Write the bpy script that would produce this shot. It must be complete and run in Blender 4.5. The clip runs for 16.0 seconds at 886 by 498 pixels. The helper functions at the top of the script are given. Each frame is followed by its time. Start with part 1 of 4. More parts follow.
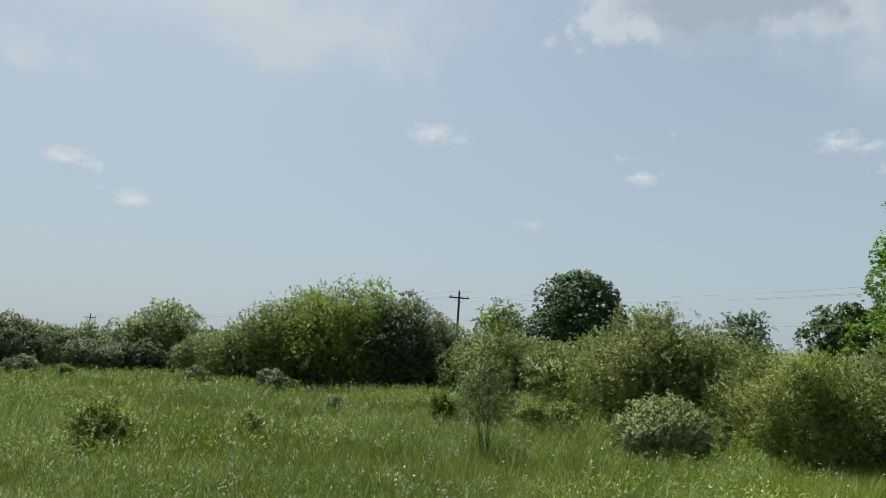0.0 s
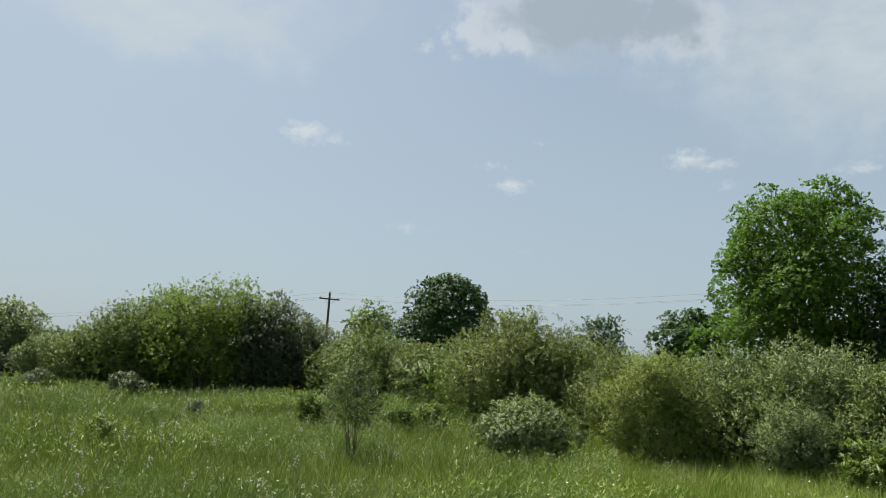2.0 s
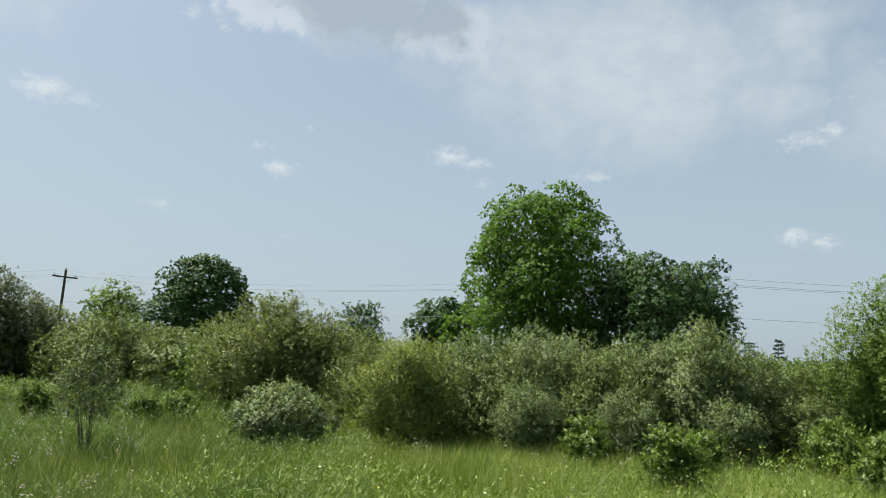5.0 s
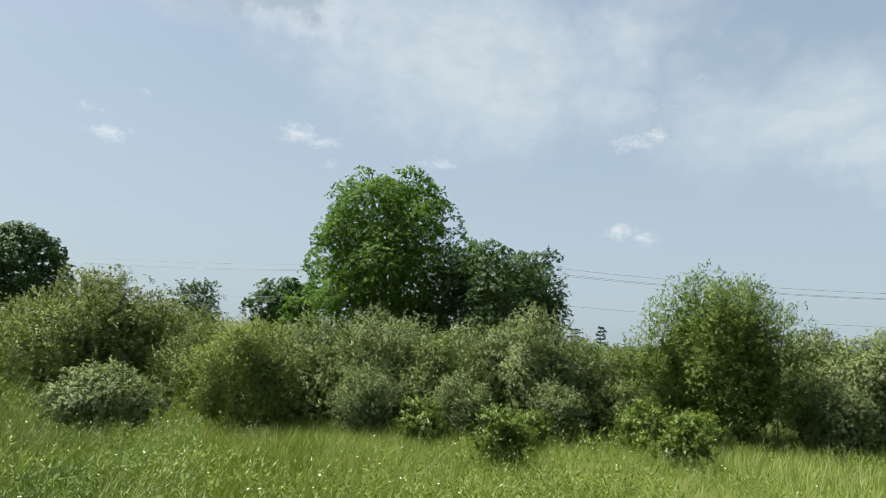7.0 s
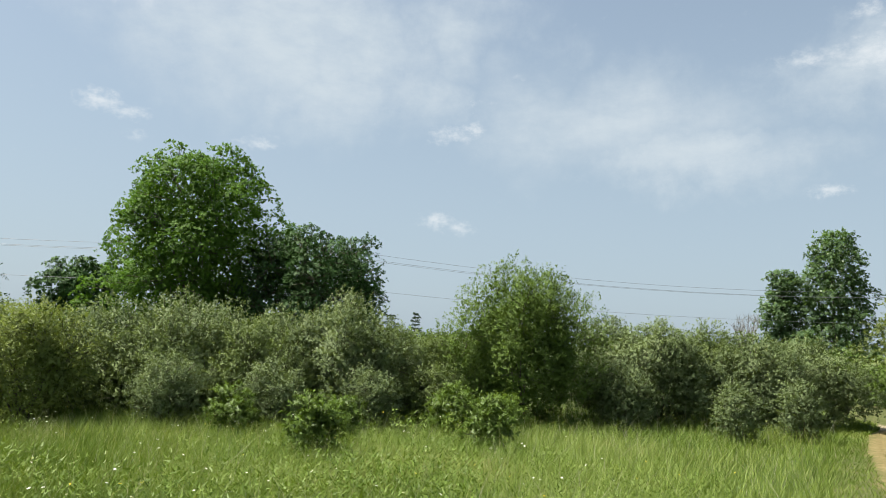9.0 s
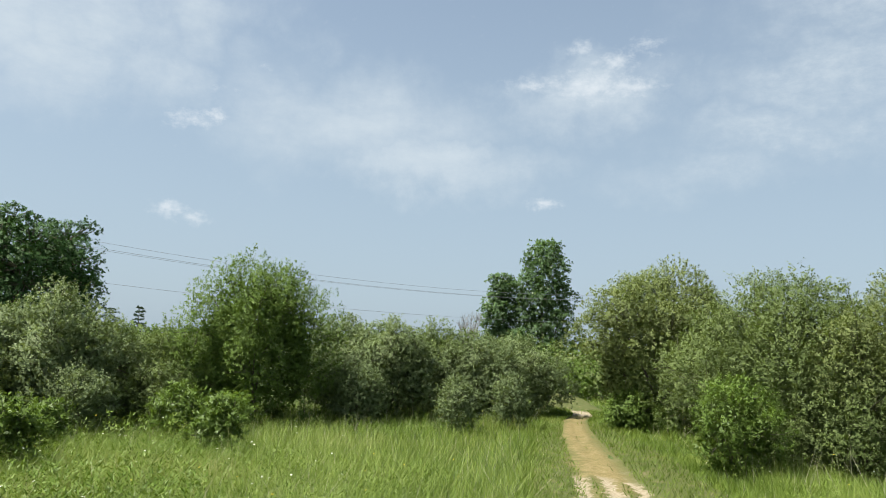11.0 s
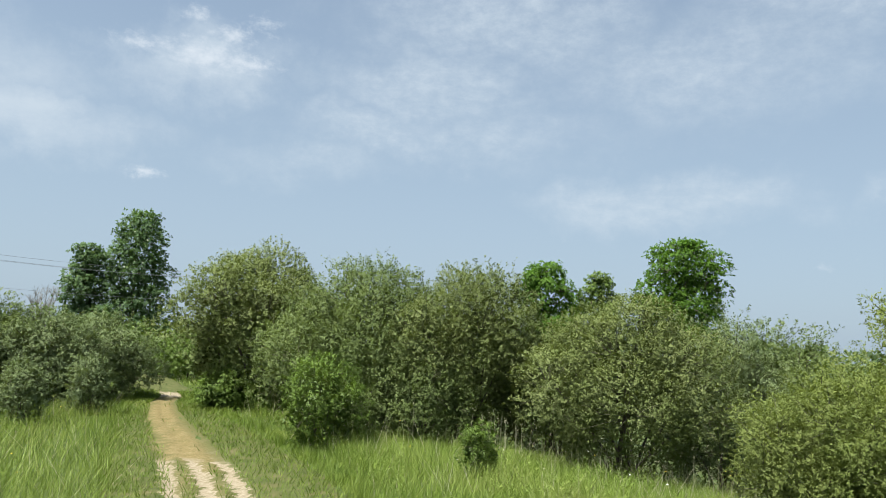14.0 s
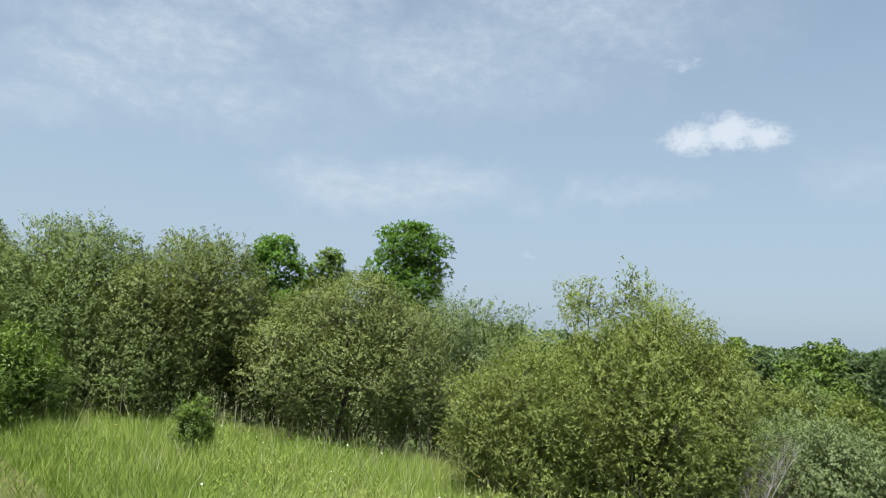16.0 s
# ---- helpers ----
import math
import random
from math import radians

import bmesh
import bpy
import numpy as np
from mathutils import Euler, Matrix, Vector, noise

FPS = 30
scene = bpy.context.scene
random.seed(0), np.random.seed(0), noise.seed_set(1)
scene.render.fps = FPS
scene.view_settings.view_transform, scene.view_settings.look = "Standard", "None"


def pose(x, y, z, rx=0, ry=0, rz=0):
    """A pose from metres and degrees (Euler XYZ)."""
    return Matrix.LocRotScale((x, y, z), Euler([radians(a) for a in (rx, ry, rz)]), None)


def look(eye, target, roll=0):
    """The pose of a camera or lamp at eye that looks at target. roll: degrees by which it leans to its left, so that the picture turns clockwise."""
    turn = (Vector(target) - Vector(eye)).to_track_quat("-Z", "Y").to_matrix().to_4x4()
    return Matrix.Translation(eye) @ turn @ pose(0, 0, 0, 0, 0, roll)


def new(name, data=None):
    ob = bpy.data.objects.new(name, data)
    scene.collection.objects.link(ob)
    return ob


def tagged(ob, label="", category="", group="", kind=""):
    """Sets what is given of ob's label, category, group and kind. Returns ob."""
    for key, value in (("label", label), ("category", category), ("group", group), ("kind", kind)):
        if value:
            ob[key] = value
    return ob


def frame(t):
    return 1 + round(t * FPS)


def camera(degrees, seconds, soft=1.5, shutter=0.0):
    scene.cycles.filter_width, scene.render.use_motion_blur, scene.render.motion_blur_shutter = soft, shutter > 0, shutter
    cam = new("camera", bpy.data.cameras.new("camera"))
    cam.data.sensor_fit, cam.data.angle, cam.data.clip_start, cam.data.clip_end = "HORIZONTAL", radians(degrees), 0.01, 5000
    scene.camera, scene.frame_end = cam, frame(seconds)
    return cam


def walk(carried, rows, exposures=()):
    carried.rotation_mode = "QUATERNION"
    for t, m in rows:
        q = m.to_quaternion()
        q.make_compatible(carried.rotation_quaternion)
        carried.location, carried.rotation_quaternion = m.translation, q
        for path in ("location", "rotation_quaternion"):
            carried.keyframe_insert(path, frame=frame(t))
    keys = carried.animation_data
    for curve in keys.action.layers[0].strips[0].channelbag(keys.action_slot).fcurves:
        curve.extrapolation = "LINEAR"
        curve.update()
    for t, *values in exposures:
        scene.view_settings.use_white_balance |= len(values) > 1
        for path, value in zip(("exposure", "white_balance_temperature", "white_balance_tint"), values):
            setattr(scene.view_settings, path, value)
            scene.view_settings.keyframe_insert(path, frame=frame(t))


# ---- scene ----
# ---- camera: it turns where it stands, on a sandy track at the edge of a meadow ----
EYE = 1.6
cam = camera(63.36, 16.0, 0.85)
ROWS = [
    (0.0, 98.71, -2.17, -0.33), (0.5, 98.82, -2.14, -2.74), (1.0, 98.97, -2.11, -5.33), (1.5, 99.12, -2.05, -7.96),
    (2.0, 99.23, -2.02, -10.62), (2.5, 99.28, -1.99, -13.45), (3.0, 99.25, -1.91, -16.51), (3.5, 99.16, -1.89, -19.71),
    (4.0, 99.05, -1.94, -23.02), (6.5, 98.09, -2.27, -38.91), (7.0, 97.86, -2.58, -42.04), (7.5, 97.59, -2.57, -45.22),
    (8.0, 97.33, -2.56, -48.64), (10.5, 97.94, -2.52, -71.48), (11.0, 98.0, -2.51, -77.27), (11.5, 98.1, -2.39, -83.15),
    (12.0, 98.25, -2.31, -88.83), (12.5, 98.34, -2.28, -93.92), (13.0, 98.26, -2.2, -98.59), (13.5, 98.01, -2.18, -103.32),
    (14.0, 97.7, -2.4, -108.46), (14.5, 97.36, -2.69, -113.94), (15.0, 97.13, -2.95, -119.36), (15.5, 96.94, -3.25, -124.7),
    (16.0, 96.78, -3.45, -129.85),
]
walk(cam, [(t, pose(0, 0, EYE, rx, ry, rz)) for t, rx, ry, rz in ROWS], [(0.0, 0.87, 6560, 7), (4.0, 0.98, 6540, 7), (8.0, 1.11, 6500, 8), (12.0, 1.10, 6270, 8), (16.0, 1.08, 6140, 9)])


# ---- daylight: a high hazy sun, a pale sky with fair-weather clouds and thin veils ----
def way(az, el):
    """The unit vector to a compass bearing (clockwise from +y) and a height over the horizon, in degrees."""
    a, e = radians(az), radians(el)
    return Vector((math.sin(a) * math.cos(e), math.cos(a) * math.cos(e), math.sin(e)))


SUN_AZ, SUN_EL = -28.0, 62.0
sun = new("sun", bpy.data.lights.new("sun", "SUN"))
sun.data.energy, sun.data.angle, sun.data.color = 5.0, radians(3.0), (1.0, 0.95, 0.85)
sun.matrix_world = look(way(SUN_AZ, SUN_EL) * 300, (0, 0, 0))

world = bpy.data.worlds.new("sky")
scene.world = world
world.use_nodes = True
wn, wl = world.node_tree.nodes, world.node_tree.links
wn.clear()


def wnode(kind, **props):
    n = wn.new(kind)
    for k, v in props.items():
        if k == "operation":
            n.operation = v
        elif k == "blend_type":
            n.blend_type = v
    return n


def wire_in(sock, v):
    if isinstance(v, bpy.types.NodeSocket):
        wl.new(v, sock)
    else:
        sock.default_value = v


def wmath(op, a, b=0.0, c=0.0, clamp=False):
    n = wnode("ShaderNodeMath", operation=op)
    n.use_clamp = clamp
    for s, v in zip(n.inputs, (a, b, c)):
        wire_in(s, v)
    return n.outputs[0]


def wvec(op, a, b=(0, 0, 0), c=(0, 0, 0)):
    n = wnode("ShaderNodeVectorMath", operation=op)
    for s, v in zip(n.inputs, (a, b, c)):
        wire_in(s, v)
    return n


def wmix(fac, a, b):
    n = wn.new("ShaderNodeMixRGB")
    for s, v in zip(n.inputs, (fac, a, b)):
        wire_in(s, v)
    return n.outputs[0]


def wnoise(vec, scale, detail, rough):
    n = wn.new("ShaderNodeTexNoise")
    wl.new(vec, n.inputs["Vector"])
    n.inputs["Scale"].default_value, n.inputs["Detail"].default_value, n.inputs["Roughness"].default_value = scale, detail, rough
    return n


def wstep(v, lo, hi):
    n = wn.new("ShaderNodeMapRange")
    n.interpolation_type = "SMOOTHSTEP"
    for s, x in zip(n.inputs, (v, lo, hi, 0.0, 1.0)):
        wire_in(s, x)
    return n.outputs[0]


sky = wn.new("ShaderNodeTexSky")
sky.sky_type, sky.sun_disc = "NISHITA", False
sky.sun_elevation, sky.sun_rotation = radians(SUN_EL), radians(SUN_AZ)
sky.air_density, sky.dust_density, sky.ozone_density = 1.0, 2.5, 1.0
coord = wn.new("ShaderNodeTexCoord").outputs["Generated"]
xyz = wn.new("ShaderNodeSeparateXYZ")
wl.new(coord, xyz.inputs[0])
bearing = wmath("MULTIPLY", wmath("ARCTAN2", xyz.outputs[0], xyz.outputs[1]), 57.29578)
height = wmath("MULTIPLY", wmath("ARCSINE", xyz.outputs[2]), 57.29578)
dome = wn.new("ShaderNodeCombineXYZ")
wl.new(bearing, dome.inputs[0])
wl.new(height, dome.inputs[1])
dome = dome.outputs[0]
# wisps bend the outlines of the clouds
bend = wnoise(dome, 0.8, 7.0, 0.65)
bent = wvec("MULTIPLY_ADD", wvec("SUBTRACT", bend.outputs["Color"], (0.5, 0.5, 0.5)).outputs[0], (2.4, 1.5, 0.0), dome).outputs[0]
soft_bend = wnoise(dome, 0.14, 6.0, 0.62)
veil_at = wvec("MULTIPLY_ADD", wvec("SUBTRACT", soft_bend.outputs["Color"], (0.5, 0.5, 0.5)).outputs[0], (22.0, 9.0, 0.0), dome).outputs[0]


def puffs(at, rows):
    """How deep a direction lies in any of the clouds: bearing, height, half width, half height, density."""
    total = None
    for az, el, hw, hh, dens in rows:
        d = wvec("MULTIPLY_ADD", at, (1 / hw, 1 / hh, 0), (-az / hw, -el / hh, 0)).outputs[0]
        length = wvec("LENGTH", d).outputs["Value"]
        inside = wmath("MULTIPLY", wmath("SUBTRACT", 1.0, length, clamp=True), dens)
        total = inside if total is None else wmath("MAXIMUM", total, inside)
    return total


CUMULUS = [
    (-28.6, 13.3, 2.6, 1.0, 1.0), (-26.6, 12.9, 1.5, 0.7, 0.8), (-24.0, 10.8, 2.2, 1.0, 1.0), (-26.2, 11.3, 1.2, 0.6, 0.5),
    (-1.4, 17.8, 3.0, 1.4, 1.0), (0.8, 17.4, 2.0, 0.9, 0.7), (14.0, 15.9, 1.6, 0.6, 0.7), (15.8, 14.4, 2.1, 0.9, 0.9),
    (7.0, 10.7, 3.2, 0.8, 0.55), (16.7, 9.1, 1.5, 0.4, 0.4), (29.6, 16.1, 2.2, 1.2, 1.0), (31.6, 15.6, 2.4, 0.9, 0.7),
    (32.3, 14.1, 2.0, 0.8, 0.5), (18.2, 17.7, 1.0, 0.6, 0.4), (11.2, 16.8, 0.7, 0.4, 0.35),
    
    (8.2, 24.8, 1.5, 0.9, 0.65), (10.6, 24.2, 0.9, 0.8, 0.6), (41.0, 14.6, 2.9, 0.9, 0.65), (56.4, 16.4, 3.0, 1.1, 0.8),
    (58.4, 16.8, 1.6, 0.9, 0.7), (58.5, 18.9, 2.0, 0.5, 0.4), (55.6, 9.6, 2.0, 1.0, 0.9), (57.4, 9.2, 2.6, 0.9, 0.75),
    (61.7, 21.0, 1.0, 0.5, 0.4), (84.8, 11.8, 1.9, 0.8, 0.9), (88.4, 20.9, 4.6, 1.8, 0.95), (84.0, 21.0, 4.0, 1.0, 0.7),
    (91.6, 20.7, 3.8, 1.3, 0.9), (87.6, 23.8, 1.8, 1.0, 0.7), (92.8, 23.6, 2.8, 1.1, 0.6), (90.4, 22.6, 2.6, 1.4, 0.8),
    (148.6, 15.8, 3.4, 1.6, 1.0), (151.2, 16.2, 3.0, 1.9, 1.2), (153.6, 15.8, 2.6, 1.4, 1.0), (148.0, 21.3, 2.6, 0.8, 0.45),
    (146.6, 22.8, 0.7, 0.4, 0.35), (136.5, 6.6, 1.3, 0.8, 0.5), (-58, 16, 5, 2, 1.0), (-95, 22, 6, 2.4, 1.0), (-140, 14, 5, 1.7, 1.0),
    (178, 18, 4, 1.5, 1.0), (-75, 12, 4, 1.2, 0.9), (-118, 11, 4, 1.2, 0.9),
]
BIG_CLOUD = [(20.5, 27.6, 12.0, 5.0, 1.2), (29.0, 26.0, 8.0, 3.4, 1.0), (13.4, 26.4, 3.4, 2.8, 1.3), (15.4, 24.8, 3.0, 1.8, 1.1), (26.0, 25.2, 4.0, 1.8, 1.0)]
GREY = [(21.5, 27.3, 9.0, 4.3, 2.0), (27.5, 26.6, 5.6, 2.8, 1.5), (18.0, 25.8, 4.0, 1.8, 1.1), (21.5, 34.5, 13.0, 5.0, 1.3), (-28.6, 12.9, 1.9, 0.6, 0.35),
        (-0.6, 17.0, 1.8, 0.5, 0.3), (-24.0, 10.2, 1.6, 0.4, 0.3), (151.2, 14.9, 3.0, 0.7, 0.4)]
VEILS = [
    (41.0, 23.0, 17.0, 8.5, 0.78), (48.0, 20.0, 12.0, 6.0, 0.7), (-14.0, 25.5, 20.0, 4.0, 0.85), (-32.0, 20.5, 6.0, 2.5, 0.6),
    (68.0, 17.9, 16.0, 6.0, 0.66), (76.0, 14.6, 13.0, 3.6, 0.75), (56.0, 24.0, 12.0, 5.0, 0.6), (88.0, 20.0, 12.0, 4.0, 0.75),
    (103.2, 16.3, 13.0, 3.0, 0.7), (106.5, 20.2, 13.0, 5.0, 0.7), (125.0, 11.8, 14.0, 3.4, 0.8), (98.0, 14.0, 12.0, 2.6, 0.5), (112.0, 17.0, 16.0, 4.0, 0.5),
    (143.4, 12.0, 8.0, 1.8, 0.45), (128.0, 21.5, 22.0, 6.0, 0.6), (112.0, 25.0, 20.0, 5.0, 0.7), (140.0, 25.0, 22.0, 5.0, 0.6), (161.0, 13.0, 10.0, 3.0, 0.4), (30.0, 36.0, 30.0, 9.0, 0.9),
    (-60.0, 40.0, 34.0, 14.0, 0.7), (90.0, 40.0, 40.0, 12.0, 0.5),
]
fine = wnoise(wvec("MULTIPLY", dome, (0.8, 1.25, 0.0)).outputs[0], 1.25, 9.0, 0.66).outputs["Fac"]
streak = wnoise(wvec("MULTIPLY", dome, (0.13, 0.34, 0.0)).outputs[0], 1.0, 8.0, 0.62).outputs["Fac"]
mottle = wnoise(wvec("MULTIPLY", dome, (0.45, 1.0, 0.0)).outputs[0], 1.0, 6.0, 0.6).outputs["Fac"]
billow_at = wvec("MULTIPLY_ADD", wvec("SUBTRACT", wnoise(dome, 0.28, 5.0, 0.6).outputs["Color"], (0.5, 0.5, 0.5)).outputs[0], (9.0, 5.5, 0.0), bent).outputs[0]
big_cloud = wstep(puffs(billow_at, BIG_CLOUD), 0.05, 0.75)
cumulus = wstep(wmath("ADD", puffs(bent, [(a, e, w, h, k * (0.82 if a < 140 else 1.15)) for a, e, w, h, k in CUMULUS]), wmath("MULTIPLY", wmath("SUBTRACT", fine, 0.5), 1.25)), 0.12, 0.98)
cumulus = wmath("MAXIMUM", cumulus, wmath("MULTIPLY", big_cloud, 0.64))
grey = wstep(wmath("ADD", puffs(billow_at, GREY), wmath("MULTIPLY", wmath("SUBTRACT", fine, 0.5), 0.5)), 0.05, 1.15)
ripple = wnoise(wvec("MULTIPLY", dome, (0.55, 0.95, 0.0)).outputs[0], 1.0, 8.0, 0.68).outputs["Fac"]
# smooth to the north, breaking into ripples towards the south-east
broken = wmath("MULTIPLY", wstep(bearing, 78.0, 102.0), 0.65)
smooth_part = wmath("MULTIPLY_ADD", wstep(mottle, 0.25, 0.7), 0.22, 0.78)
veil_grain = wmath("ADD", wmath("MULTIPLY", smooth_part, wmath("SUBTRACT", 1.0, broken)), wmath("MULTIPLY", wstep(ripple, 0.22, 0.85), broken))
veil = wmath("MULTIPLY", wstep(puffs(veil_at, VEILS), 0.0, 0.7), wmath("MULTIPLY", wstep(streak, -0.1, 0.6), veil_grain))
# haze: pale towards the horizon, thinner overhead
haze = wmath("MULTIPLY_ADD", wstep(height, 40.0, 0.0), 0.46, 0.33)
tone = wmix(haze, sky.outputs[0], (3.9, 4.75, 5.45, 1))
tone = wmix(wmath("MULTIPLY", veil, 0.9), tone, (5.1, 5.65, 6.1, 1))
tone = wmix(wmath("MULTIPLY", cumulus, 0.84), tone, (6.2, 6.5, 6.8, 1))
tone = wmix(wmath("MULTIPLY", grey, 0.72), tone, (2.75, 3.4, 4.1, 1))
back = wn.new("ShaderNodeBackground")
wl.new(tone, back.inputs[0])
back.inputs[1].default_value = 0.061
out = wn.new("ShaderNodeOutputWorld")
wl.new(back.outputs[0], out.inputs[0])


# ---- materials ----
def node_tree(name):
    m = bpy.data.materials.new(name)
    m.use_nodes = True
    n, l = m.node_tree.nodes, m.node_tree.links
    n.clear()
    o = n.new("ShaderNodeOutputMaterial")
    return m, n, l, o


def ramp(n, l, fac, stops):
    r = n.new("ShaderNodeValToRGB")
    while len(r.color_ramp.elements) < len(stops):
        r.color_ramp.elements.new(0.5)
    for e, (p, c) in zip(r.color_ramp.elements, stops):
        e.position, e.color = p, (*c, 1)
    l.new(fac, r.inputs[0])
    return r.outputs[0]


def tex_noise(n, l, scale, detail=4.0, rough=0.55, space="Object"):
    c = n.new("ShaderNodeTexCoord")
    t = n.new("ShaderNodeTexNoise")
    t.inputs["Scale"].default_value, t.inputs["Detail"].default_value, t.inputs["Roughness"].default_value = scale, detail, rough
    l.new(c.outputs[space], t.inputs["Vector"])
    return t.outputs["Fac"]


def leafy(name, stops, through_light=0.14, gloss=0.6, patch=0.9, amount=0.5, spread=0.6):
    """Leaves and blades: each its own shade, with broader patches, and some light let through."""
    m, n, l, o = node_tree(name)
    g = n.new("ShaderNodeNewGeometry")
    mix = n.new("ShaderNodeMath")
    mix.operation = "MULTIPLY_ADD"
    sub = n.new("ShaderNodeMath")
    sub.operation = "SUBTRACT"
    l.new(tex_noise(n, l, patch, 3.0), sub.inputs[0])
    sub.inputs[1].default_value = 0.5
    l.new(sub.outputs[0], mix.inputs[0])
    mix.inputs[1].default_value = amount * 2
    half = n.new("ShaderNodeMath")
    half.operation = "MULTIPLY_ADD"
    l.new(g.outputs["Random Per Island"], half.inputs[0])
    half.inputs[1].default_value, half.inputs[2].default_value = spread * 0.6, 0.5 - spread * 0.3
    l.new(half.outputs[0], mix.inputs[2])
    col = ramp(n, l, mix.outputs[0], stops)
    p = n.new("ShaderNodeBsdfPrincipled")
    l.new(col, p.inputs["Base Color"])
    p.inputs["Roughness"].default_value = gloss
    p.inputs["Specular IOR Level"].default_value = 0.15
    tr = n.new("ShaderNodeBsdfTranslucent")
    warm = n.new("ShaderNodeMixRGB")
    warm.blend_type = "MULTIPLY"
    warm.inputs[0].default_value = 1.0
    l.new(col, warm.inputs[1])
    warm.inputs[2].default_value = (1.45, 1.5, 0.65, 1)
    l.new(warm.outputs[0], tr.inputs[0])
    ms = n.new("ShaderNodeMixShader")
    ms.inputs[0].default_value = min(0.40, through_light + 0.06)
    l.new(p.outputs[0], ms.inputs[1])
    l.new(tr.outputs[0], ms.inputs[2])
    l.new(ms.outputs[0], o.inputs[0])
    return m


def solid(name, stops, scale, rough=0.85, bump=0.4, metal=0.0, detail=6.0):
    m, n, l, o = node_tree(name)
    f = tex_noise(n, l, scale, detail, 0.62)
    p = n.new("ShaderNodeBsdfPrincipled")
    l.new(ramp(n, l, f, stops), p.inputs["Base Color"])
    p.inputs["Roughness"].default_value, p.inputs["Metallic"].default_value = rough, metal
    p.inputs["Specular IOR Level"].default_value = 0.5 if rough < 0.8 else 0.05
    b = n.new("ShaderNodeBump")
    b.inputs["Strength"].default_value, b.inputs["Distance"].default_value = bump, 0.02
    l.new(tex_noise(n, l, scale * 5, detail), b.inputs["Height"])
    l.new(b.outputs[0], p.inputs["Normal"])
    l.new(p.outputs[0], o.inputs[0])
    return m


LEAF = {
    "willow": leafy("willow leaf", [(0.0, (0.078, 0.112, 0.033)), (0.5, (0.127, 0.168, 0.055)), (0.9, (0.166, 0.206, 0.080)), (1.0, (0.20, 0.235, 0.10))]),
    "silver": leafy("grey willow leaf", [(0.0, (0.086, 0.118, 0.048)), (0.5, (0.140, 0.182, 0.078)), (0.75, (0.180, 0.222, 0.105)), (0.85, (0.25, 0.28, 0.15)), (1.0, (0.31, 0.33, 0.21))], spread=0.7),
    "olive": leafy("olive willow leaf", [(0.0, (0.080, 0.106, 0.030)), (0.5, (0.130, 0.162, 0.052)), (0.8, (0.170, 0.198, 0.074)), (0.9, (0.20, 0.235, 0.10)), (1.0, (0.26, 0.285, 0.16))], spread=0.7),
    "white": leafy("pale silvery leaf", [(0.0, (0.080, 0.116, 0.042)), (0.5, (0.130, 0.172, 0.074)), (0.8, (0.19, 0.226, 0.125)), (1.0, (0.30, 0.33, 0.23))], spread=0.8),
    "gloss": leafy("glossy green leaf", [(0.0, (0.072, 0.120, 0.024)), (0.5, (0.124, 0.184, 0.042)), (0.85, (0.160, 0.220, 0.060)), (1.0, (0.195, 0.245, 0.09))], 0.32, 0.5),
    "yellow": leafy("yellow-green leaf", [(0.0, (0.104, 0.139, 0.031)), (0.5, (0.160, 0.198, 0.054)), (0.9, (0.202, 0.233, 0.082)), (1.0, (0.235, 0.270, 0.131))], 0.2, spread=0.5),
    "lush": leafy("lush yellow-green leaf", [(0.0, (0.064, 0.109, 0.018)), (0.5, (0.103, 0.158, 0.031)), (1.0, (0.147, 0.202, 0.059))], 0.2, 0.42),
    "green": leafy("green bush leaf", [(0.0, (0.062, 0.103, 0.020)), (0.5, (0.106, 0.162, 0.032)), (0.9, (0.146, 0.207, 0.047)), (1.0, (0.202, 0.246, 0.081))]),
    "grey": leafy("grey-green leaf", [(0.0, (0.050, 0.068, 0.036)), (0.5, (0.082, 0.104, 0.058)), (0.9, (0.115, 0.138, 0.082)), (1.0, (0.17, 0.19, 0.13))]),
    "maple": leafy("maple leaf", [(0.0, (0.040, 0.090, 0.011)), (0.5, (0.078, 0.155, 0.019)), (0.9, (0.116, 0.206, 0.030)), (1.0, (0.146, 0.224, 0.047))], 0.24),
    "dark": leafy("dark leaf", [(0.0, (0.022, 0.054, 0.012)), (0.5, (0.040, 0.088, 0.021)), (0.9, (0.062, 0.116, 0.033)), (1.0, (0.085, 0.135, 0.05))], 0.04),
    "poplar": leafy("poplar leaf", [(0.0, (0.050, 0.092, 0.036)), (0.55, (0.084, 0.142, 0.056)), (0.74, (0.11, 0.17, 0.075)), (0.82, (0.24, 0.28, 0.20)), (1.0, (0.34, 0.37, 0.30))], 0.25, amount=0.2, spread=1.0),
    "pine": leafy("pine needle", [(0.0, (0.032, 0.052, 0.034)), (0.6, (0.056, 0.084, 0.052)), (1.0, (0.085, 0.115, 0.072))], 0.1),
    "far": leafy("distant leaf", [(0.0, (0.050, 0.082, 0.036)), (0.5, (0.084, 0.126, 0.052)), (0.9, (0.13, 0.17, 0.074)), (1.0, (0.16, 0.18, 0.09))], 0.3, patch=0.12, amount=0.9),
}
BARK = solid("bark", [(0.3, (0.055, 0.045, 0.035)), (0.7, (0.15, 0.13, 0.105))], 9.0)
TWIG = solid("young twig bark", [(0.3, (0.065, 0.068, 0.038)), (0.7, (0.135, 0.130, 0.085))], 9.0)
DEADWOOD = solid("dead wood", [(0.3, (0.17, 0.16, 0.15)), (0.7, (0.30, 0.285, 0.27))], 6.0)
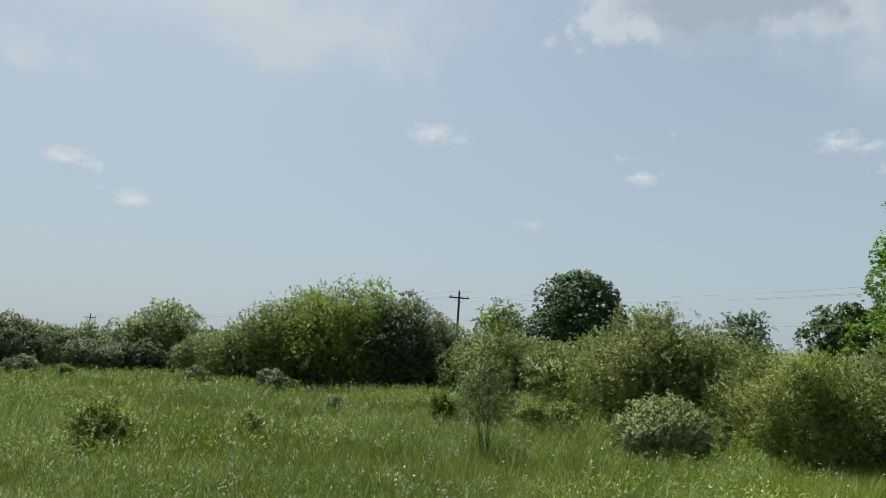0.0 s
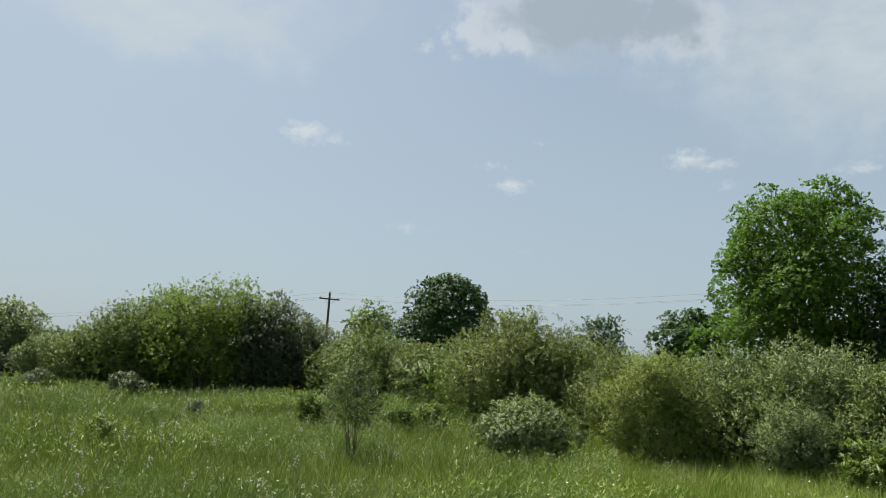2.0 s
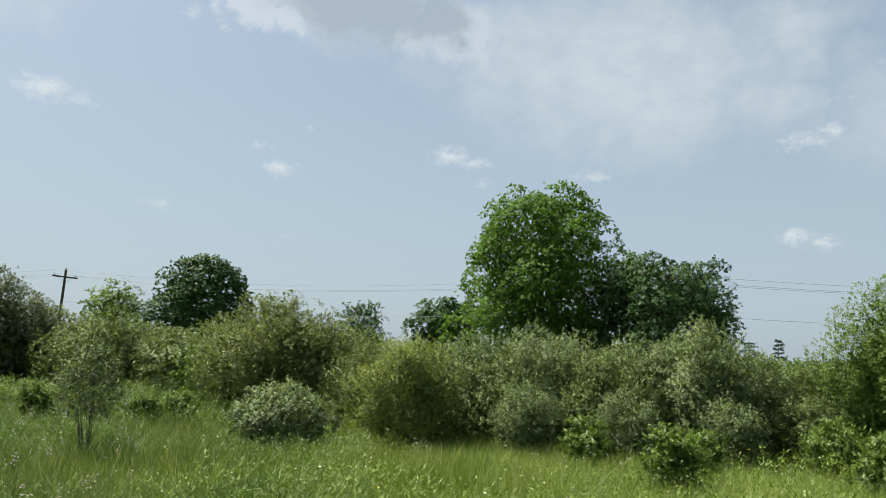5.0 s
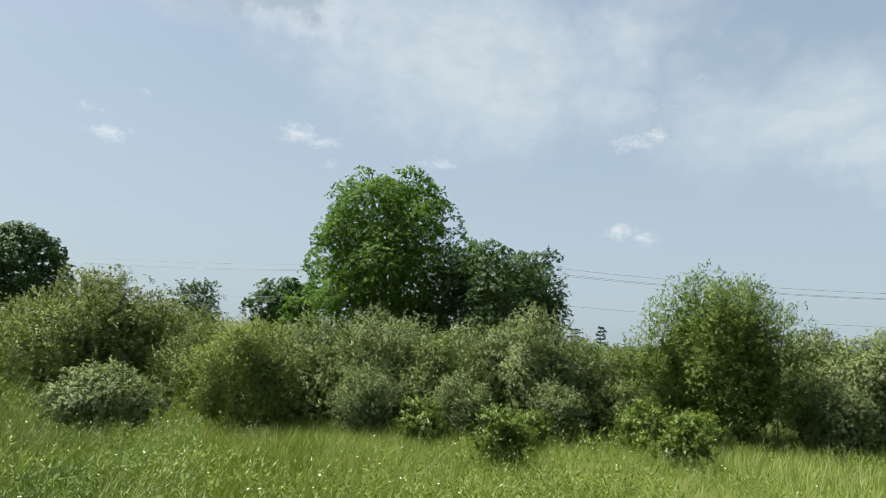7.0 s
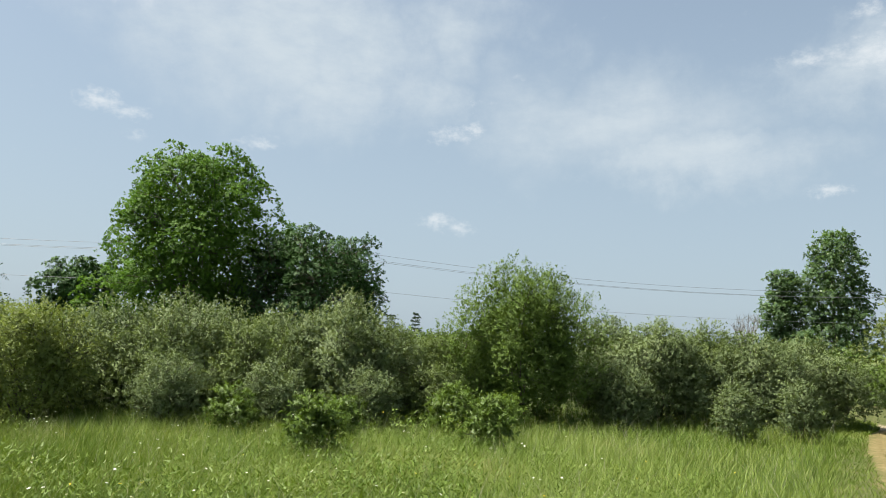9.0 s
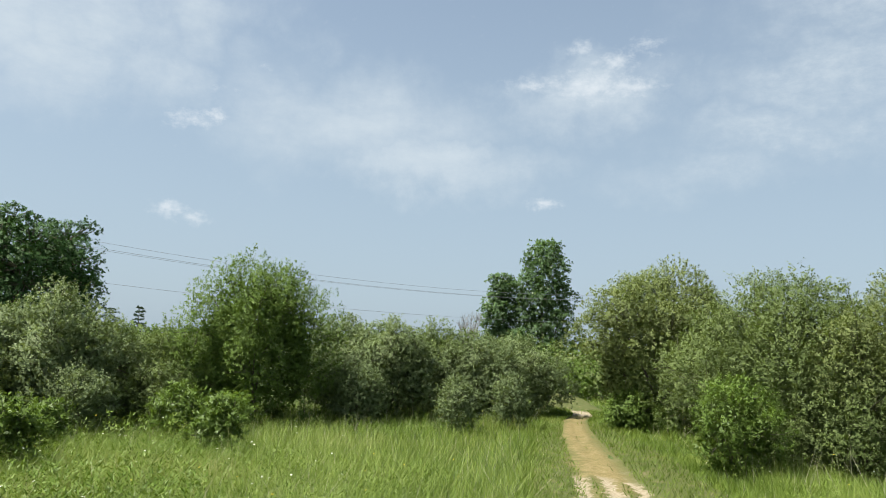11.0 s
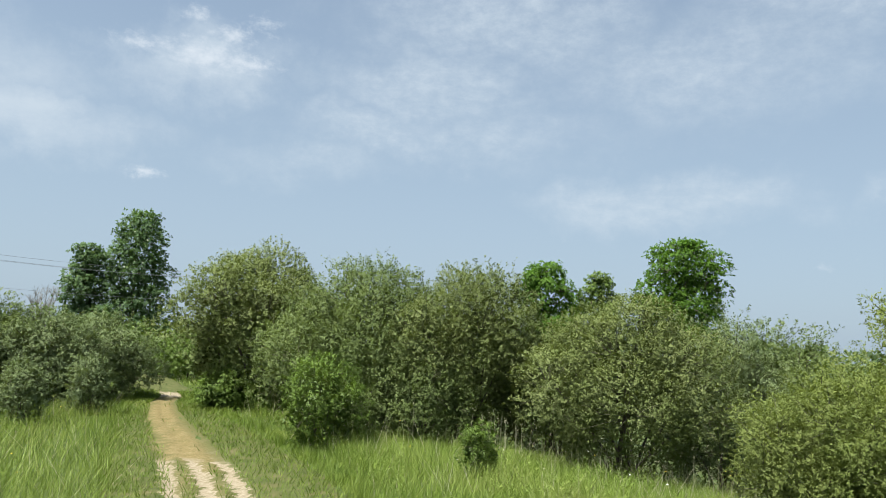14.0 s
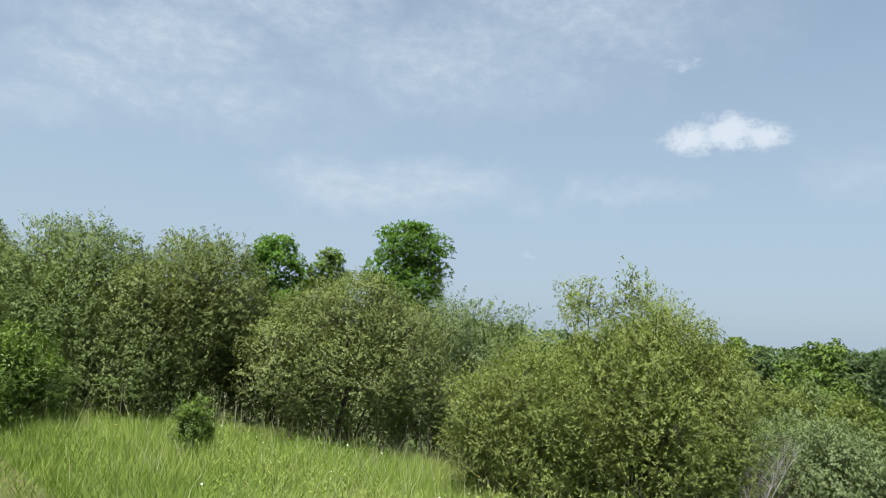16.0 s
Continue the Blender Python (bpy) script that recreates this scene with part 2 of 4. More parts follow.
POLEWOOD = solid("weathered pole wood", [(0.3, (0.045, 0.038, 0.032)), (0.7, (0.10, 0.085, 0.07))], 3.0)
METAL = solid("dull metal", [(0.3, (0.16, 0.17, 0.18)), (0.7, (0.26, 0.27, 0.28))], 20.0, 0.5, 0.1, 0.8)
CERAMIC = solid("grey ceramic", [(0.3, (0.30, 0.31, 0.32)), (0.7, (0.42, 0.43, 0.44))], 20.0, 0.3, 0.05)
CABLE = solid("aluminium cable", [(0.3, (0.14, 0.14, 0.15)), (0.7, (0.22, 0.22, 0.23))], 2.0, 0.5, 0.1, 0.3)
GRASS = leafy("meadow grass", [(0.0, (0.064, 0.108, 0.015)), (0.45, (0.117, 0.173, 0.026)), (0.8, (0.164, 0.212, 0.039)), (0.95, (0.205, 0.222, 0.066)), (1.0, (0.29, 0.27, 0.13))], 0.10, 0.5, 0.7, 0.7, 0.65)
BRIGHT = leafy("bright young grass", [(0.0, (0.090, 0.138, 0.020)), (0.4, (0.140, 0.200, 0.034)), (0.7, (0.185, 0.242, 0.050)), (0.9, (0.225, 0.245, 0.078)), (1.0, (0.31, 0.29, 0.14))], 0.10, 0.5, 0.5, 0.8, 0.7)
DULL = leafy("dull meadow grass", [(0.0, (0.040, 0.069, 0.016)), (0.4, (0.074, 0.112, 0.027)), (0.7, (0.112, 0.143, 0.040)), (0.88, (0.146, 0.143, 0.065)), (1.0, (0.213, 0.202, 0.112))], 0.05, 0.5, 0.35, 0.8, 0.8)
PALE = leafy("pale drying grass", [(0.0, (0.126, 0.186, 0.038)), (0.4, (0.198, 0.266, 0.062)), (0.7, (0.258, 0.310, 0.086)), (0.9, (0.294, 0.294, 0.114)), (1.0, (0.348, 0.324, 0.156))], 0.10, 0.5, 0.3, 0.9, 0.8)
FORB = leafy("meadow herb leaf", [(0.0, (0.060, 0.105, 0.024)), (0.5, (0.095, 0.152, 0.036)), (1.0, (0.145, 0.205, 0.058))], 0.12, 0.5, 0.4, 0.4, 1.0)
STRAW = leafy("seed head", [(0.0, (0.22, 0.22, 0.14)), (0.5, (0.34, 0.33, 0.23)), (1.0, (0.50, 0.47, 0.36))], 0.3)
WHITE = leafy("white petal", [(0.0, (0.70, 0.70, 0.66)), (1.0, (0.85, 0.85, 0.82))], 0.2)
YELLOW = leafy("yellow petal", [(0.0, (0.60, 0.45, 0.04)), (1.0, (0.75, 0.62, 0.10))], 0.2)
PURPLE = leafy("pale purple petal", [(0.0, (0.28, 0.24, 0.34)), (1.0, (0.46, 0.42, 0.50))], 0.2)
EARTH = solid("meadow soil", [(0.25, (0.045, 0.062, 0.020)), (0.5, (0.065, 0.090, 0.028)), (0.75, (0.095, 0.105, 0.042))], 0.6)


def path_material():
    """The worn track: ochre soil in the middle, three pale bare ruts on its near stretch, thin turf on the verges."""
    m, n, l, o = node_tree("sandy track")
    uv = n.new("ShaderNodeUVMap")
    uv.uv_map = "track"
    sep = n.new("ShaderNodeSeparateXYZ")
    l.new(uv.outputs[0], sep.inputs[0])

    def calc(op, a, b=0.0, c=0.0):
        k = n.new("ShaderNodeMath")
        k.operation = op
        for s, v in zip(k.inputs, (a, b, c)):
            if isinstance(v, bpy.types.NodeSocket):
                l.new(v, s)
            else:
                s.default_value = v
        return k.outputs[0]

    def step(v, lo, hi):
        k = n.new("ShaderNodeMapRange")
        k.interpolation_type = "SMOOTHSTEP"
        for s, x in zip(k.inputs, (v, lo, hi, 0.0, 1.0)):
            if isinstance(x, bpy.types.NodeSocket):
                l.new(x, s)
            else:
                s.default_value = x
        return k.outputs[0]

    def blend(f, a, b):
        k = n.new("ShaderNodeMixRGB")
        for s, v in zip(k.inputs, (f, a, b)):
            if isinstance(v, bpy.types.NodeSocket):
                l.new(v, s)
            else:
                s.default_value = v
        return k.outputs[0]

    big, small, grain = tex_noise(n, l, 1.1, 5.0, 0.6), tex_noise(n, l, 4.5, 7.0, 0.65), tex_noise(n, l, 26.0, 6.0, 0.6)
    across = calc("ADD", sep.outputs[0], calc("MULTIPLY", calc("SUBTRACT", small, 0.5), 0.55))
    along = calc("ADD", sep.outputs[1], calc("MULTIPLY", calc("SUBTRACT", big, 0.5), 4.0))
    turf = ramp(n, l, small, [(0.3, (0.049, 0.064, 0.018)), (0.5, (0.075, 0.087, 0.030)), (0.62, (0.105, 0.100, 0.043)), (0.75, (0.139, 0.123, 0.064))])
    ochre = ramp(n, l, calc("ADD", calc("MULTIPLY", grain, 0.6), calc("MULTIPLY", small, 0.4)), [(0.32, (0.110, 0.092, 0.038)), (0.5, (0.168, 0.134, 0.060)), (0.66, (0.230, 0.188, 0.100))])
    sand = ramp(n, l, grain, [(0.3, (0.185, 0.150, 0.094)), (0.55, (0.265, 0.224, 0.156)), (0.75, (0.330, 0.286, 0.210))])
    # bare middle, narrowing with distance
    worn = calc("MULTIPLY", step(calc("ABSOLUTE", calc("ADD", across, 0.04)), 0.50, 0.10), calc("MULTIPLY_ADD", step(big, 0.34, 0.52), 0.35, 0.65))
    worn = calc("MULTIPLY", worn, calc("MULTIPLY_ADD", step(along, 8.0, 10.5), 0.7, 0.3))
    worn = calc("MULTIPLY", worn, step(sep.outputs[1], 21.6, 20.4))
    tone = blend(worn, turf, ochre)
    for mid, half in ((-0.36, 0.085), (-0.03, 0.10), (0.28, 0.085)):
        rut = step(calc("ABSOLUTE", calc("SUBTRACT", across, mid)), half + 0.02, half - 0.035)
        rut = calc("MULTIPLY", rut, calc("MULTIPLY", step(along, 10.6, 9.4), step(small, 0.30, 0.46)))
        tone = blend(rut, tone, sand)
    pale = calc("MULTIPLY", step(calc("ABSOLUTE", calc("SUBTRACT", sep.outputs[1], 20.5)), 1.1, 0.5), step(calc("ABSOLUTE", across), 0.5, 0.25))
    tone = blend(pale, tone, sand)
    p = n.new("ShaderNodeBsdfPrincipled")
    l.new(tone, p.inputs["Base Color"])
    p.inputs["Roughness"].default_value = 0.95
    p.inputs["Specular IOR Level"].default_value = 0.05
    b = n.new("ShaderNodeBump")
    b.inputs["Strength"].default_value, b.inputs["Distance"].default_value = 0.7, 0.03
    l.new(small, b.inputs["Height"])
    l.new(b.outputs[0], p.inputs["Normal"])
    l.new(p.outputs[0], o.inputs[0])
    return m


TRACK = path_material()


# ---- mesh tools ----
def mesh_of(name, verts, quads=None, tris=None, material=None, smooth=False, normals=None):
    """A mesh from arrays of corners, four-sided and three-sided faces."""
    verts = np.asarray(verts, dtype=np.float32).reshape(-1, 3)
    quads = np.zeros((0, 4), np.int32) if quads is None else np.asarray(quads, np.int32).reshape(-1, 4)
    tris = np.zeros((0, 3), np.int32) if tris is None else np.asarray(tris, np.int32).reshape(-1, 3)
    me = bpy.data.meshes.new(name)
    me.vertices.add(len(verts))
    me.vertices.foreach_set("co", verts.ravel())
    idx = np.concatenate([quads.ravel(), tris.ravel()]).astype(np.int32)
    me.loops.add(len(idx))
    me.loops.foreach_set("vertex_index", idx)
    starts = np.concatenate([np.arange(len(quads)) * 4, len(quads) * 4 + np.arange(len(tris)) * 3]).astype(np.int32)
    me.polygons.add(len(starts))
    me.polygons.foreach_set("loop_start", starts)
    if smooth:
        me.polygons.foreach_set("use_smooth", np.ones(len(starts), bool))
    me.update(calc_edges=True)
    me.validate()
    if material:
        me.materials.append(material)
    if normals is not None:
        me.shade_smooth()
        me.normals_split_custom_set_from_vertices(normals.tolist())
    return me


def child(name, me, parent, label=""):
    ob = new(name, me)
    ob.parent = parent
    if label:
        tagged(ob, label)
    return ob


def unit(v):
    return v / (np.linalg.norm(v, axis=-1, keepdims=True) + 1e-9)


def tube(points, radii, sides=6):
    """Corners and faces of a tapering, bending tube."""
    points, radii = np.asarray(points, float), np.asarray(radii, float)
    along = unit(np.gradient(points, axis=0))
    ref = np.where(np.abs(along[:, 2:3]) > 0.9, [[1.0, 0, 0]], [[0, 0, 1.0]])
    u = unit(np.cross(along, ref))
    v = np.cross(along, u)
    a = np.arange(sides) * 2 * np.pi / sides
    ring = points[:, None] + radii[:, None, None] * (np.cos(a)[None, :, None] * u[:, None] + np.sin(a)[None, :, None] * v[:, None])
    k, n = len(points), sides
    i = np.arange(k - 1)[:, None] * n
    j = np.arange(n)[None]
    faces = np.stack([i + j, i + (j + 1) % n, i + n + (j + 1) % n, i + n + j], -1).reshape(-1, 4)
    return ring.reshape(-1, 3), faces


def merge(parts):
    verts, faces, at = [], [], 0
    for v, f in parts:
        verts.append(v)
        faces.append(f + at)
        at += len(v)
    return np.concatenate(verts), np.concatenate(faces)


def leaf_tris(base, along, up, length, width):
    """One small pointed leaf a row, for plants further off: two corners at the foot and a tip."""
    side = unit(np.cross(along, up)) * (width * 0.5)[:, None]
    low = base + along * (length * 0.25)[:, None]
    v = np.stack([low - side, low + side, base + along * length[:, None]], 1)
    return v.reshape(-1, 3), np.arange(len(base) * 3, dtype=np.int32).reshape(-1, 3)


def leaf_quads(base, along, up, length, width, fold=0.25):
    """One folded, pointed leaf a row: foot, side, tip, side."""
    side = unit(np.cross(along, up))
    top = np.cross(side, along)
    mid = base + along * (length * 0.45)[:, None] - top * (width * fold)[:, None]
    tip = base + along * length[:, None] - top * (length * 0.12)[:, None]
    v = np.stack([base, mid + side * (width / 2)[:, None] + top * (width * fold * 1.6)[:, None], tip, mid - side * (width / 2)[:, None] + top * (width * fold * 1.6)[:, None]], 1)
    return v.reshape(-1, 3), np.arange(len(base) * 4, dtype=np.int32).reshape(-1, 4)


def ground_z(x, y):
    """The meadow is nearly level; it falls away into a hollow to the south-east."""
    s = 0.26 * x - 0.966 * y
    fall = np.clip(s - 5.0, 0, None)
    return -6.5 * (1 - np.exp(-fall * 0.16 / 6.5 * np.clip(fall / 6.0, 0, 1))) + 0.05 * np.sin(x * 0.31 + 1.0) * np.sin(y * 0.27)


def spot(az, d):
    a = radians(az)
    x, y = d * math.sin(a), d * math.cos(a)
    return x, y, float(ground_z(x, y))


# ---- plants ----
def crown_twigs(rng, lobes, count, up, outward, wild, low, light=None):
    """Feet and ways of twigs that cover a crown made of lobes (x, y, z, rx, ry, rz), leafier towards the open meadow."""
    lobes = np.asarray(lobes, float)
    c, r = lobes[:, :3], lobes[:, 3:]
    area = (r[:, 0] * r[:, 1] + r[:, 0] * r[:, 2] + r[:, 1] * r[:, 2])
    feet, ways, outs, got = [], [], [], 0
    while got < count:
        n = count * 2
        k = rng.choice(len(lobes), n, p=area / area.sum())
        d = unit(rng.normal(size=(n, 3)) + (0, 0, 0.25))
        p = c[k] + r[k] * d * (1 - 0.45 * rng.random((n, 1)) ** 1.6)
        q = np.linalg.norm((p[:, None] - c[None]) / r[None], axis=2)
        q[np.arange(n), k] = 9
        keep = (q.min(1) > 0.82) | (rng.random(n) < 0.10)
        keep &= (p[:, 2] > low) & ((d[:, 2] > -0.6) | (rng.random(n) < 0.5))
        if light is not None:
            keep &= (d @ light > -0.15) | (rng.random(n) < 0.16)
        p, d = p[keep], d[keep]
        w = unit(d * outward + (0, 0, up) + rng.normal(size=d.shape) * wild)
        feet.append(p)
        ways.append(w)
        outs.append(d)
        got += len(p)
    return np.concatenate(feet)[:count], np.concatenate(ways)[:count], np.concatenate(outs)[:count]


def leaves_on(rng, feet, ways, length, per, leaf, wide, droop, flat, simple=False, outs=None):
    n = len(feet)
    k = np.repeat(np.arange(n), per)
    s = rng.random(n * per) ** 0.85
    tl = (length * (0.45 + 0.9 * rng.random(n)))[k]
    sag = (s**2 * tl * droop)[:, None] * np.array([[0, 0, -1.0]])
    base = feet[k] + ways[k] * (s * tl)[:, None] + sag
    perp = unit(np.cross(ways[k], rng.normal(size=(n * per, 3))))
    along = unit(ways[k] * 0.75 + perp * 0.9 + (0, 0, -droop))
    nrm = unit(rng.normal(size=(n * per, 3)) * flat * 0.62 + ways[k] * 0.75 + (0, 0, 0.5))
    size = leaf * (0.65 + 0.6 * rng.random(n * per))
    v, f = leaf_tris(base, along, nrm, size * 1.1, size * wide * 1.15) if simple else leaf_quads(base, along, nrm, size, size * wide)
    if outs is None:
        return v, f
    # each leaf takes part in the roundness of its clump
    m = 3 if simple else 4
    q = v.reshape(-1, m, 3)
    flat_n = unit(np.cross(q[:, 1] - q[:, 0], q[:, 2] - q[:, 0]))
    turn = (flat_n * outs[k]).sum(1) < 0
    q[turn] = q[turn][:, ::-1]
    flat_n[turn] *= -1
    soft = unit(outs[k] * 1.0 + flat_n * 0.32 + (0, 0, 0.22))
    return q.reshape(-1, 3), f, np.repeat(soft, m, 0)


def tuft_twigs(rng, lobes, count, radius, up, outward, wild, low, light=None, flat=0.75, crowd=0.36):
    """Feet and ways of twigs gathered in leafy tufts, which sit on the lobes of a crown like scales and leave dark gaps beneath them."""
    arr = np.asarray(lobes, float)
    r = arr[:, 3:]
    area = 4.2 * (r[:, 0] * r[:, 1] + r[:, 0] * r[:, 2] + r[:, 1] * r[:, 2]).sum()
    n_t = int(max(14, min(900, crowd * area / radius**2)))
    mid, _, out = crown_twigs(rng, lobes, n_t, 0.0, 1.0, 0.0, low + radius * 0.3, light)
    rad = radius * (0.55 + 0.85 * rng.random(n_t) ** 1.5)
    axis = unit(out * 0.75 + (0, 0, 0.55) + rng.normal(size=(n_t, 3)) * 0.15)
    k = rng.choice(n_t, count * 2, p=rad**2 / (rad**2).sum())
    d = unit(rng.normal(size=(len(k), 3)) + axis[k] * 0.9)
    keep = (d * axis[k]).sum(1) > -0.25
    k, d = k[keep][:count], d[keep][:count]
    reach = rad[k] * (0.62 + 0.38 * rng.random(len(k)))
    off = d * reach[:, None]
    off -= axis[k] * ((off * axis[k]).sum(1) * (1 - flat))[:, None]
    feet = mid[k] + off
    ok = feet[:, 2] > low
    feet, d, k = feet[ok], d[ok], k[ok]
    ways = unit(d * outward * 0.7 + out[k] * 0.3 + (0, 0, up) + rng.normal(size=d.shape) * wild)
    return feet, ways, unit(d * 0.95 + out[k] * 0.35)


def plume_twigs(rng, lobes, count, radius, up, wild, low, light=None, slim=2.4):
    """Feet and ways of twigs gathered in tapering, upswept plumes that grow out of the lobes of a willow's crown."""
    arr = np.asarray(lobes, float)
    r = arr[:, 3:]
    area = 4.2 * (r[:, 0] * r[:, 1] + r[:, 0] * r[:, 2] + r[:, 1] * r[:, 2]).sum()
    n_t = int(max(18, min(1300, 0.30 * area / radius**2)))
    mid, _, out = crown_twigs(rng, lobes, n_t, 0.0, 1.0, 0.0, low + radius * 0.2, light)
    rad = radius * (0.6 + 0.8 * rng.random(n_t) ** 1.6)
    axis = unit(out * 0.55 + (0, 0, 0.25 + 0.75 * up) + rng.normal(size=(n_t, 3)) * 0.18)
    k = rng.choice(n_t, count, p=rad**2 / (rad**2).sum())
    s = rng.random(count) ** 0.8
    round_it = unit(np.cross(axis[k], rng.normal(size=(count, 3))))
    wide = rad[k] * 0.95 * (1 - s) ** 0.6 * np.minimum(1, 0.45 + 2 * s) * (0.45 + 0.55 * rng.random(count) ** 0.6)
    feet = mid[k] + axis[k] * ((s - 0.45) * slim * rad[k])[:, None] + round_it * wide[:, None]
    ok = feet[:, 2] > low
    feet, k, round_it = feet[ok], k[ok], round_it[ok]
    ways = unit(axis[k] * 0.8 + round_it * 0.55 + rng.normal(size=feet.shape) * wild * 0.6)
    return feet, ways, unit(round_it * 0.85 + axis[k] * 0.35 + out[k] * 0.35)


def shrub_lobes(rng, w, h, n, squat=1.0, bare=0.0):
    """A broad, uneven dome of bulging lobes down to the ground; bare: the share of the height with stems only."""
    rad, lobes = w / 2, []
    for i in range(n):
        t = (i + 0.3) / n
        rr = rad * 0.84 * math.sqrt(t)
        a = i * 2.399 + rng.random() * 1.1
        x, y = rr * math.cos(a), rr * math.sin(a)
        top = h * (1 - 0.48 * (rr / rad) ** 2.2 * squat) * (0.83 + 0.19 * rng.random())
        lr = rad * (0.23 + 0.15 * rng.random())
        rz = min(top * 0.40, lr * (0.9 + 0.6 * rng.random()))
        lobes.append((x, y, top - rz, lr, lr, rz))
        if rr > rad * 0.4:
            zz = max(bare * h, 0.0) + (top - bare * h) * (0.34 + 0.14 * rng.random())
            lobes.append((x * 0.93, y * 0.93, zz, lr * 1.1, lr * 1.1, max(0.08, (zz - bare * h) * (1.05 if bare < 0.02 else 0.85))))
    return lobes


def stems_for(rng, lobes, thick, count, foot):
    """Main stems from the ground into the lobes, one tube each."""
    out = []
    order = rng.permutation(len(lobes))[:count]
    for i in order:
        x, y, z, rx, ry, rz = lobes[i]
        a = rng.random() * 6.283
        p0 = np.array([math.cos(a) * foot, math.sin(a) * foot, -0.08])
        p3 = np.array([x, y, z + rz * 0.35])
        t = np.linspace(0, 1, 7)[:, None]
        mid = np.array([x * 0.35, y * 0.35, p3[2] * 0.55]) + rng.normal(size=3) * 0.06 * p3[2]
        pts = (1 - t) ** 2 * p0 + 2 * t * (1 - t) * mid + t**2 * p3
        out.append(tube(pts, thick * np.linspace(1, 0.3, 7), 6))
    return out


def twigs_for(rng, feet, ways, length, lobes, thick, share):
    """Thin wood: twigs under the leaves, each running back into its lobe."""
    idx = rng.permutation(len(feet))[: int(len(feet) * share)]
    c = np.asarray(lobes, float)[:, :3]
    parts = []
    for i in idx:
        p, w = feet[i], ways[i]
        near = c[np.argmin(((c - p) ** 2).sum(1))]
        back = p + (near - p) * 0.75
        parts.append(tube([back, p + rng.normal(size=3) * 0.05 * length, p + w * length * 0.9], np.array([1.6, 1.0, 0.3]) * thick, 3))
    return parts


def shrub(name, label, az, d, h, w, leaf="willow", seed=1, density=1.0, up=0.7, twig=0.15, lobes=18, droop=0.15, wide=0.50, size=0.030,
          shoots=0.6, squat=1.0, bare=0.0, stems=7, wild=0.45, wood=0.07, category="shrub", group="", cap=28000, tuft=0.0, thick=1.0, fill=1.0, blade=False, layered=False):
    """A many-stemmed bush at a bearing and distance: an Empty with stems, twigs and foliage."""
    rng = np.random.default_rng(seed)
    base = new(name)
    x, y, z = spot(az, d)
    base.location = (x, y, z)
    tagged(base, label, category, group)
    size, simple = max(size, (0.0026 if d < 30 else 0.0021) * d), d > 8.5 and not blade
    cap = int(cap * (0.9 if d < 22 else 0.42 if d < 34 else 0.62))
    thick *= min(1.0, w / 1.6)
    plumes = leaf in ("willow", "silver", "olive", "yellow", "green", "gloss") and not blade and not layered
    lb = shrub_lobes(rng, w, h * (0.93 if plumes else 0.96), lobes, squat, bare)
    surface = math.pi * (w / 2) * h * 1.9 + math.pi * w * w / 4
    want = surface * 1.0 * density / (size * size * wide * 0.55)
    size *= min(1.18, max(1.0, want / cap) ** 0.4)
    n_leaves = int(min(cap * 1.35, want))
    per = 9
    light = unit(np.array([-x, -y, 0.35 * d]))
    if plumes:
        feet, ways, outs = plume_twigs(rng, lb, max(60, n_leaves // per), tuft or min(0.34, max(0.09, 0.068 * math.sqrt(w * h))), up, wild, 0.02 + bare * h, light)
    else:
        feet, ways, outs = tuft_twigs(rng, lb, max(60, n_leaves // per), tuft or min(0.42, max(0.10, 0.12 * math.sqrt(w * h))), up, 0.8, wild, 0.02 + bare * h, light)
    v, f, nn = leaves_on(rng, feet, ways, twig, per, size, wide, droop, 0.55, simple, outs)
    inner = [(a, b, c, rx * 0.55, ry * 0.55, rz * 0.6) for a, b, c, rx, ry, rz in lb] + [(0, 0, h * 0.34, w * 0.34, w * 0.34, h * 0.36)] * (lobes // 2 if fill > 0.5 else 0)
    inner_feet, inner_ways, inner_outs = crown_twigs(rng, inner, max(4, int(n_leaves * fill) // 22), 0.3, 0.5, 0.9, 0.03)
    v2, f2, nn2 = leaves_on(rng, inner_feet, inner_ways, twig * 0.7, 7, size * (1.35 if d < 14 else 1.7), wide * 1.2, droop, 1.2, simple, inner_outs)
    # long upright shoots that break the outline
    arr = np.asarray(lb, float)
    n_sh = int(shoots * 7 * max(1.0, w))
    kk = rng.integers(0, len(arr), n_sh)
    sd = unit(rng.normal(size=(n_sh, 3)) * 0.55 + (0, 0, 1.0))
    sf = arr[kk, :3] + arr[kk, 3:] * sd * 0.85
    sw = unit(sd * (0.35, 0.35, 0.2) + (0, 0, 0.9) + rng.normal(size=(n_sh, 3)) * 0.16)
    shoot = min(0.45, 0.10 * h + 0.08)
    v3, f3, nn3 = leaves_on(rng, sf, sw, shoot, 34, size * 0.9, wide, 0.05, 0.8, simple, sd)
    v, f = merge([(v, f), (v2, f2), (v3, f3)])
    tagged(child("foliage", mesh_of("foliage", v, None if simple else f, f if simple else None, LEAF[leaf], normals=np.concatenate([nn, nn2, nn3])), base), kind="stuff")
    for tv, tf in stems_for(rng, lb, (0.011 + 0.005 * h) * thick, stems, 0.06 * w):
        child("stem", mesh_of("stem", tv, tf, None, BARK, True), base)
    tw = twigs_for(rng, feet, ways, twig, lb, 0.0022 + 0.00014 * d, min(wood, 260 / len(feet)))
    if tw:
        tagged(child("brushwood", mesh_of("brushwood", *merge(tw), None, TWIG), base), kind="stuff")
    return base


